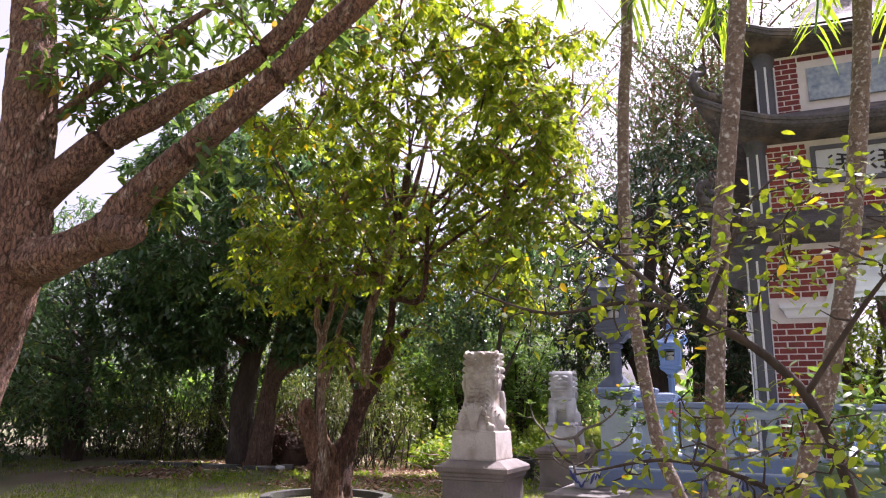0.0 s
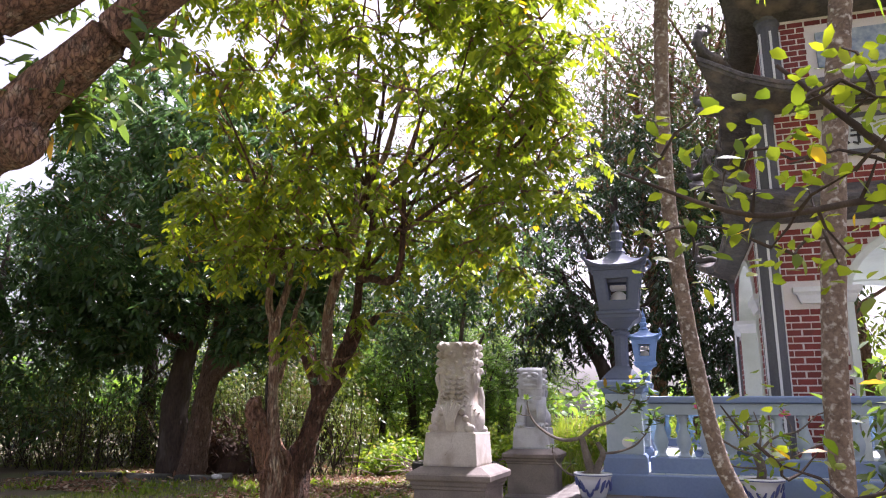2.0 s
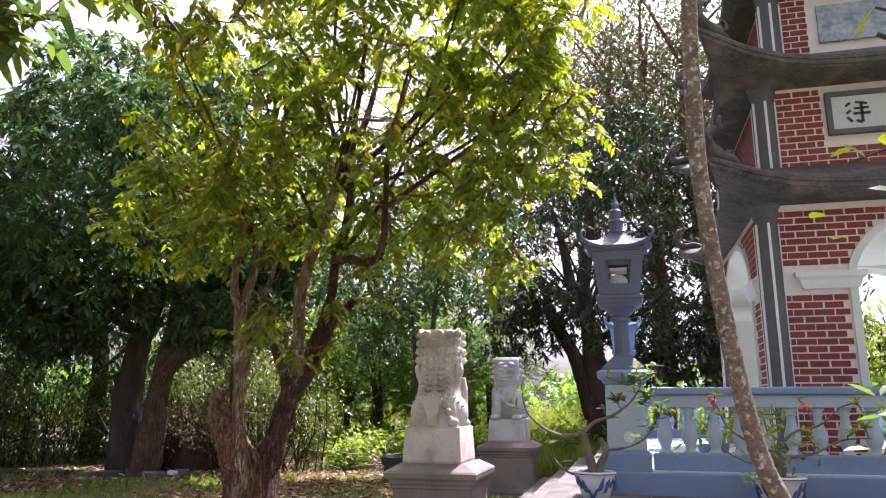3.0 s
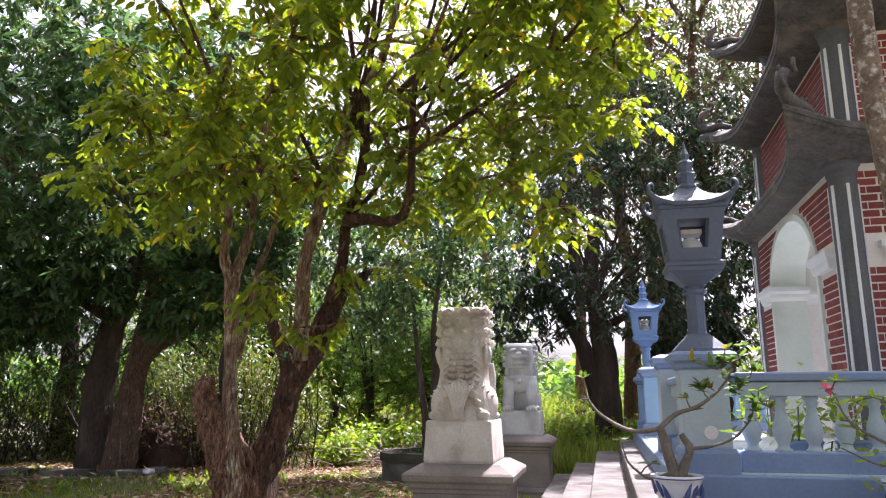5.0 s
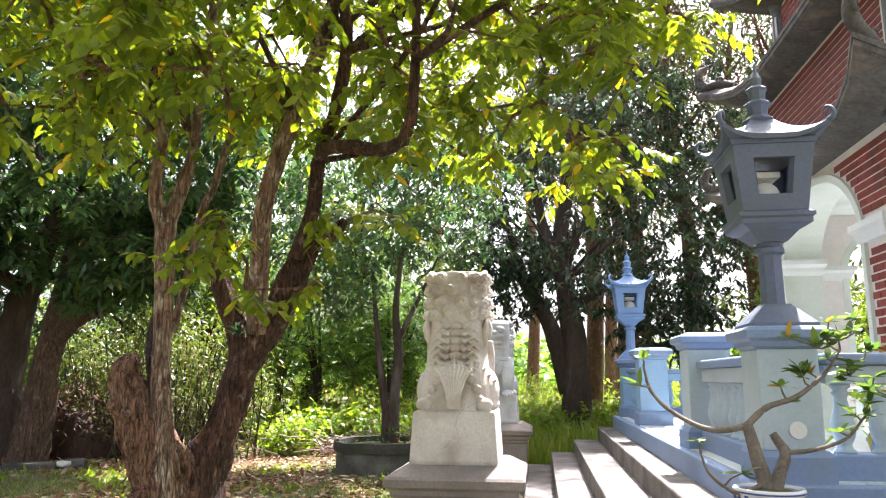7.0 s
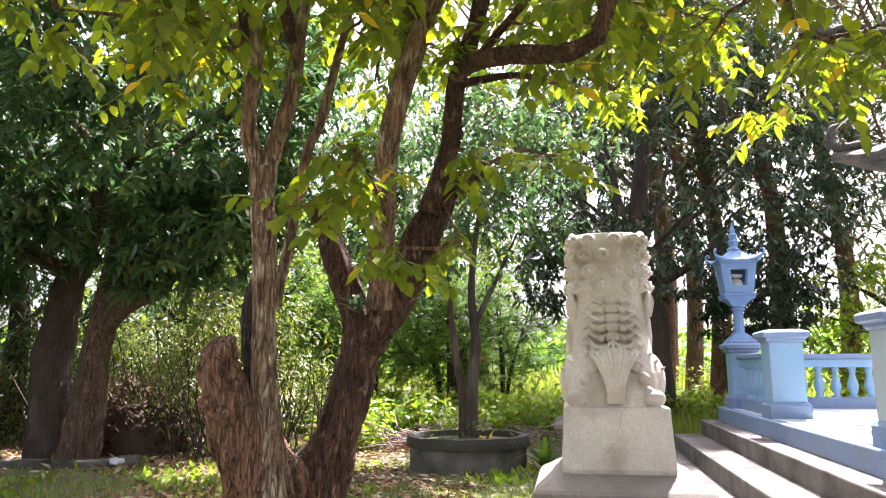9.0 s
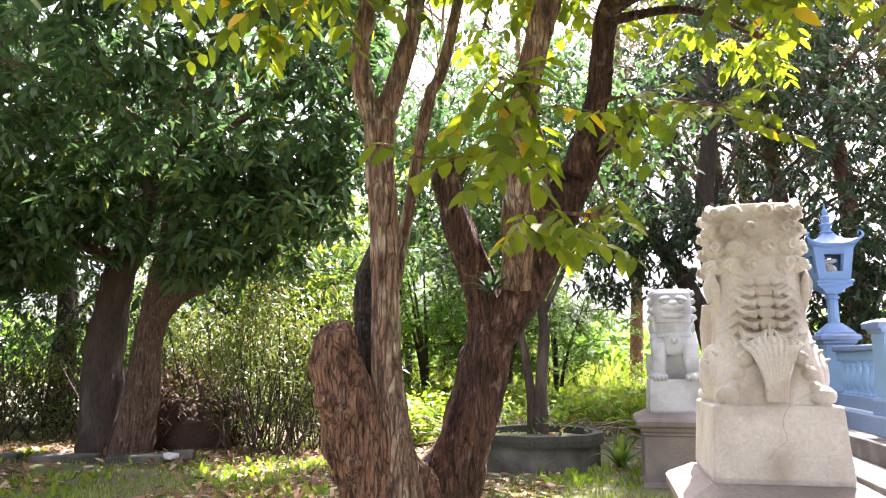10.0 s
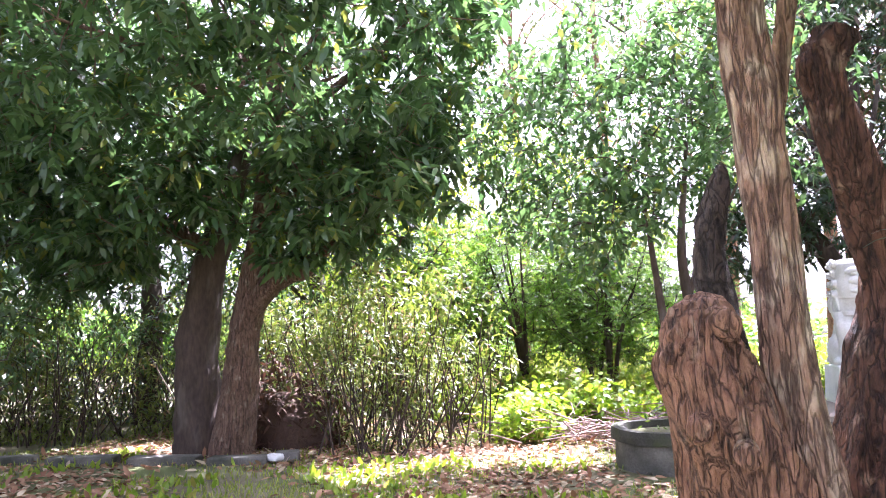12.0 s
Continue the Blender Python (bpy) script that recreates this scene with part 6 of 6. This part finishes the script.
def pot(cx, cy, z, r, h, label, glaze=M_PORCELAIN, pattern=True):
    t = thing("flower_pot", label, "pot", "flower pots")
    prof = [(r * 0.62, 0), (r * 0.66, 0.02), (r * 0.72, h * 0.25), (r * 0.9, h * 0.7), (r * 0.93, h * 0.85), (r, h * 0.88), (r, h * 0.97), (r * 0.97, h), (r * 0.87, h), (r * 0.85, h * 0.88), (r * 0.02, h * 0.9)]
    part("bowl", turned([(a, z + b) for a, b in prof], 28, cx, cy), glaze, t, smooth=True)
    part("soil", turned([(r * 0.86, z + h * 0.9), (r * 0.6, z + h * 0.95), (0.01, z + h * 0.99)], 20, cx, cy), M_SOIL, t)
    if pattern:
        rng = random.Random(int(cx * 100))
        for k in range(15):
            a = 2 * math.pi * k / 15
            zz = h * (0.35 + 0.3 * rng.random())
            rr = r * (0.74 + 0.2 * (zz / h))
            bm = bmesh.new()
            pts = [(cx + (rr + 0.004) * math.cos(a + u), cy + (rr + 0.004) * math.sin(a + u), z + zz + 0.05 * math.sin(7 * u + k)) for u in np.linspace(-0.22, 0.22, 7)]
            tube(bm, pts, (0.006, 0.016, 0.006), 5)
            part("blue_scroll", bm, M_COBALT, t)
        rim = [(r * 1.003, z + h * 0.9), (r * 1.006, z + h * 0.92), (r * 1.003, z + h * 0.94)]
        part("blue_rim", turned(rim, 28, cx, cy), M_COBALT, t)
    return t


def bonsai(cx, cy, z, lines, tips, leaf, width, label, per=6, flower=0):
    t = thing("bonsai", label, "bonsai", "potted bonsai")
    bm = bmesh.new()
    pts = limbs(bm, [(moved([(0.85 * a, 0.85 * b, 0.85 * c) for a, b, c in l], (cx, cy, z)), [q * (0.72 if r[0] > 0.03 else 0.58) for q in r]) for l, r in lines], 10, 0.35, 9)
    part("trunk", bm, M_BRANCH, t, smooth=True)
    tips = np.array(moved([(0.85 * a, 0.85 * b, 0.85 * c) for a, b, c in tips], (cx, cy, z)))
    tips = np.concatenate([tips, tips + np.random.normal(scale=0.06, size=tips.shape)])
    P = np.repeat(tips, per, 0)
    D = unit(len(P))
    D[:, 2] = np.abs(D[:, 2]) * 0.6
    v, f = leaves(P, D, np.array([[0, 0, 1.0]]) + 0.4 * unit(len(P)), leaf * np.random.uniform(0.6, 1.2, len(P)), width)
    tagged(array_part("leaf_spray", v, f, M_LEAF_FORE if not flower else M_LEAF_BUSH, t), kind="stuff")
    roots = near_points(tips, pts)
    v, f = sticks(roots, tips, 0.007, 0.004)
    tagged(array_part("twig_growth", v, f, M_BRANCH, t), kind="stuff")
    if flower:
        P = np.repeat(tips[:flower], 6, 0)
        v, f = leaves(P, unit(len(P)), unit(len(P)), 0.045, 0.03)
        array_part("blossom", v, f, M_PETAL, t, "pink blossom")
    return t


pot(-1.68, 7.68, LEDGE_Z, 0.155, 0.19, "round white porcelain pot with blue scrolls on the ledge")
bonsai(-1.68, 7.68, LEDGE_Z + 0.17, [
    ([(0.0, 0, -0.02), (-0.04, 0, 0.12), (-0.07, 0, 0.25), (-0.1, -0.02, 0.36)], (0.05, 0.045, 0.035, 0.03)),
    ([(0.02, 0, -0.02), (0.06, 0, 0.1), (0.1, 0.02, 0.2), (0.05, 0.03, 0.3)], (0.045, 0.038, 0.032, 0.026)),
    ([(-0.1, -0.02, 0.34), (-0.28, -0.02, 0.32), (-0.46, 0, 0.4), (-0.58, 0.02, 0.52), (-0.62, 0, 0.66)], (0.026, 0.022, 0.018, 0.014, 0.008)),
    ([(-0.1, -0.02, 0.34), (0.02, 0, 0.44), (0.18, 0, 0.5), (0.34, 0.02, 0.62), (0.42, 0, 0.74)], (0.028, 0.024, 0.02, 0.014, 0.008)),
    ([(0.08, 0.02, 0.2), (0.24, 0, 0.22), (0.4, -0.02, 0.28), (0.52, 0, 0.4)], (0.022, 0.018, 0.014, 0.008)),
    ([(0.0, 0, 0.05), (-0.18, -0.06, 0.0), (-0.32, -0.1, 0.1), (-0.36, -0.1, 0.2)], (0.022, 0.016, 0.012, 0.006))],
    [(-0.62, 0, 0.7), (0.42, 0, 0.8), (0.36, 0.02, 0.7), (0.48, 0, 0.68), (0.54, 0, 0.46), (0.6, 0.02, 0.52), (0.46, -0.02, 0.4), (-0.36, -0.1, 0.26), (0.3, 0, 0.76), (0.5, 0.05, 0.84), (0.58, 0.0, 0.74), (0.28, 0.05, 0.62), (0.22, 0.0, 0.6), (0.4, 0.06, 0.9), (0.34, -0.03, 0.82), (0.6, 0.05, 0.6), (0.66, 0.0, 0.48), (0.44, 0.04, 0.58), (0.1, 0.0, 0.55)],
    0.085, 0.032, "gnarled pale bonsai with few leaves in the porcelain pot")
pot(-0.45, 7.52, LEDGE_Z, 0.17, 0.2, "round cream pot with dark painted motifs on the ledge")
rng_b = random.Random(5)
bonsai(-0.45, 7.52, LEDGE_Z + 0.18, [
    ([(0, 0, -0.02), (0.02, 0, 0.1), (-0.02, 0, 0.22)], (0.05, 0.045, 0.035)),
    ([(-0.02, 0, 0.2), (-0.2, 0.02, 0.28), (-0.36, 0, 0.4), (-0.42, 0, 0.55)], (0.018, 0.015, 0.012, 0.006)),
    ([(-0.02, 0, 0.2), (0.14, 0, 0.36), (0.34, 0.02, 0.42), (0.5, 0, 0.56)], (0.018, 0.015, 0.012, 0.006)),
    ([(0.0, 0, 0.15), (0.26, -0.04, 0.2), (0.48, 0, 0.3), (0.7, 0, 0.32)], (0.016, 0.013, 0.01, 0.006)),
    ([(0.0, 0, 0.2), (0.04, 0.05, 0.4), (0.0, 0.05, 0.58)], (0.016, 0.012, 0.006)),
    ([(0.0, 0, 0.1), (-0.22, -0.04, 0.12), (-0.42, 0, 0.22)], (0.014, 0.01, 0.006))],
    [(rng_b.uniform(-0.5, 0.7), rng_b.uniform(-0.12, 0.12), rng_b.uniform(0.3, 0.62)) for _ in range(16)], 0.08, 0.03, "flowering desert rose with pale bare branches and pink blossom", 5, 3)
thicket("pot_greens", "low green leaves in the cream pot", 18, (-0.45, 7.52, LEDGE_Z + 0.28), (0.16, 0.16, 0.06), M_LEAF_BUSH, 0.07, 0.03, 6, 0, None, 63, "plant", 0.0, -0.2)
pot(0.45, 6.85, LEDGE_Z, 0.27, 0.34, "large green glazed pot on the ledge", M_GREEN_POT, False)
thicket("potted_plant", "leafy green plant in the green pot", 40, (0.45, 6.85, LEDGE_Z + 0.62), (0.32, 0.3, 0.3), M_LEAF_FORE, 0.14, 0.05, 7, 6, M_BRANCH, 64, "plant", 0.0, 0.1)


for i, (x, y) in enumerate(((-0.75, 8.55), (-0.4, 8.6), (0.95, 8.5))):
    pot(x, y, TERRACE_Z, 0.13, 0.18, "small blue glazed pot standing on the terrace", M_BLUE, False)
    thicket("potted_plant", "small bright green plant in a blue pot", 22, (x, y, TERRACE_Z + 0.34), (0.14, 0.14, 0.16), M_LEAF_BUSH, 0.1, 0.035, 6, 3, M_BRANCH, 200 + i, "plant", 0.0, 0.0)
bm = bmesh.new()
bmesh.ops.create_cone(bm, cap_ends=True, segments=24, radius1=0.045, radius2=0.042, depth=0.02, matrix=pose(LANTERN_X + 0.02, AXIS_Y - 3.07 - 0.152, TERRACE_Z + 0.25, 90, 0, 0))
tagged(part("round_plaque", bm, M_STRIP, None, "small white round plaque on the lantern's pier"), "", "plaque")


# ---- shrub beside the path ----
def path_shrub():
    bm = bmesh.new()
    lines = [
        ([(0.27, 3.47, -0.10), (0.15, 3.43, 0.73), (0.01, 3.39, 1.33), (-0.15, 3.36, 1.57), (-0.40, 3.26, 1.73), (-0.58, 3.19, 1.88), (-0.77, 3.12, 2.05)], (0.0238, 0.0204, 0.01836, 0.01632, 0.0136, 0.00952, 0.00408)),
        ([(-0.35, 3.27, 1.70), (-0.27, 3.27, 1.88), (-0.17, 3.33, 2.11), (-0.01, 3.41, 2.28)], (0.00952, 0.00816, 0.00612, 0.00272)),
        ([(-0.40, 3.26, 1.73), (-0.60, 3.17, 1.75), (-0.85, 3.07, 1.71), (-1.10, 2.97, 1.79)], (0.00952, 0.00816, 0.00612, 0.00272)),
        ([(-0.05, 3.38, 1.43), (0.15, 3.33, 1.73), (0.35, 3.27, 1.98)], (0.01088, 0.00816, 0.0034)),
        ([(0.10, 3.42, 0.93), (-0.15, 3.27, 1.13), (-0.45, 3.12, 1.23), (-0.75, 3.02, 1.18)], (0.01088, 0.00884, 0.0068, 0.00272)),
        ([(0.13, 3.43, 0.83), (0.35, 3.27, 1.13), (0.55, 3.17, 1.43)], (0.00952, 0.0068, 0.00272)),
    ]
    pts = limbs(bm, lines, 8, 0.1)
    tips = np.concatenate([
        scatter(75, (-0.50, 3.17, 1.85), (0.6, 0.35, 0.28), seed=71),
        scatter(45, (0.10, 3.32, 1.98), (0.4, 0.3, 0.3), seed=72),
        scatter(70, (-0.15, 3.17, 1.25), (0.75, 0.35, 0.26), seed=73),
    ])
    roots = near_points(tips, pts[pts[:, 2] > 0.6])
    finish_tree("path_shrub", "thin shrub with yellow-green sunlit leaves beside the path", None, bm, M_BARK_DARK, [whorls(tips, 7, 0.046, 0.024, 0.15, 0.05)], M_LEAF_MAIN, [sticks(roots, tips, 0.005, 0.002)], "shrub")


path_shrub()

# ---- bricks, last ----
lay_all_bricks()
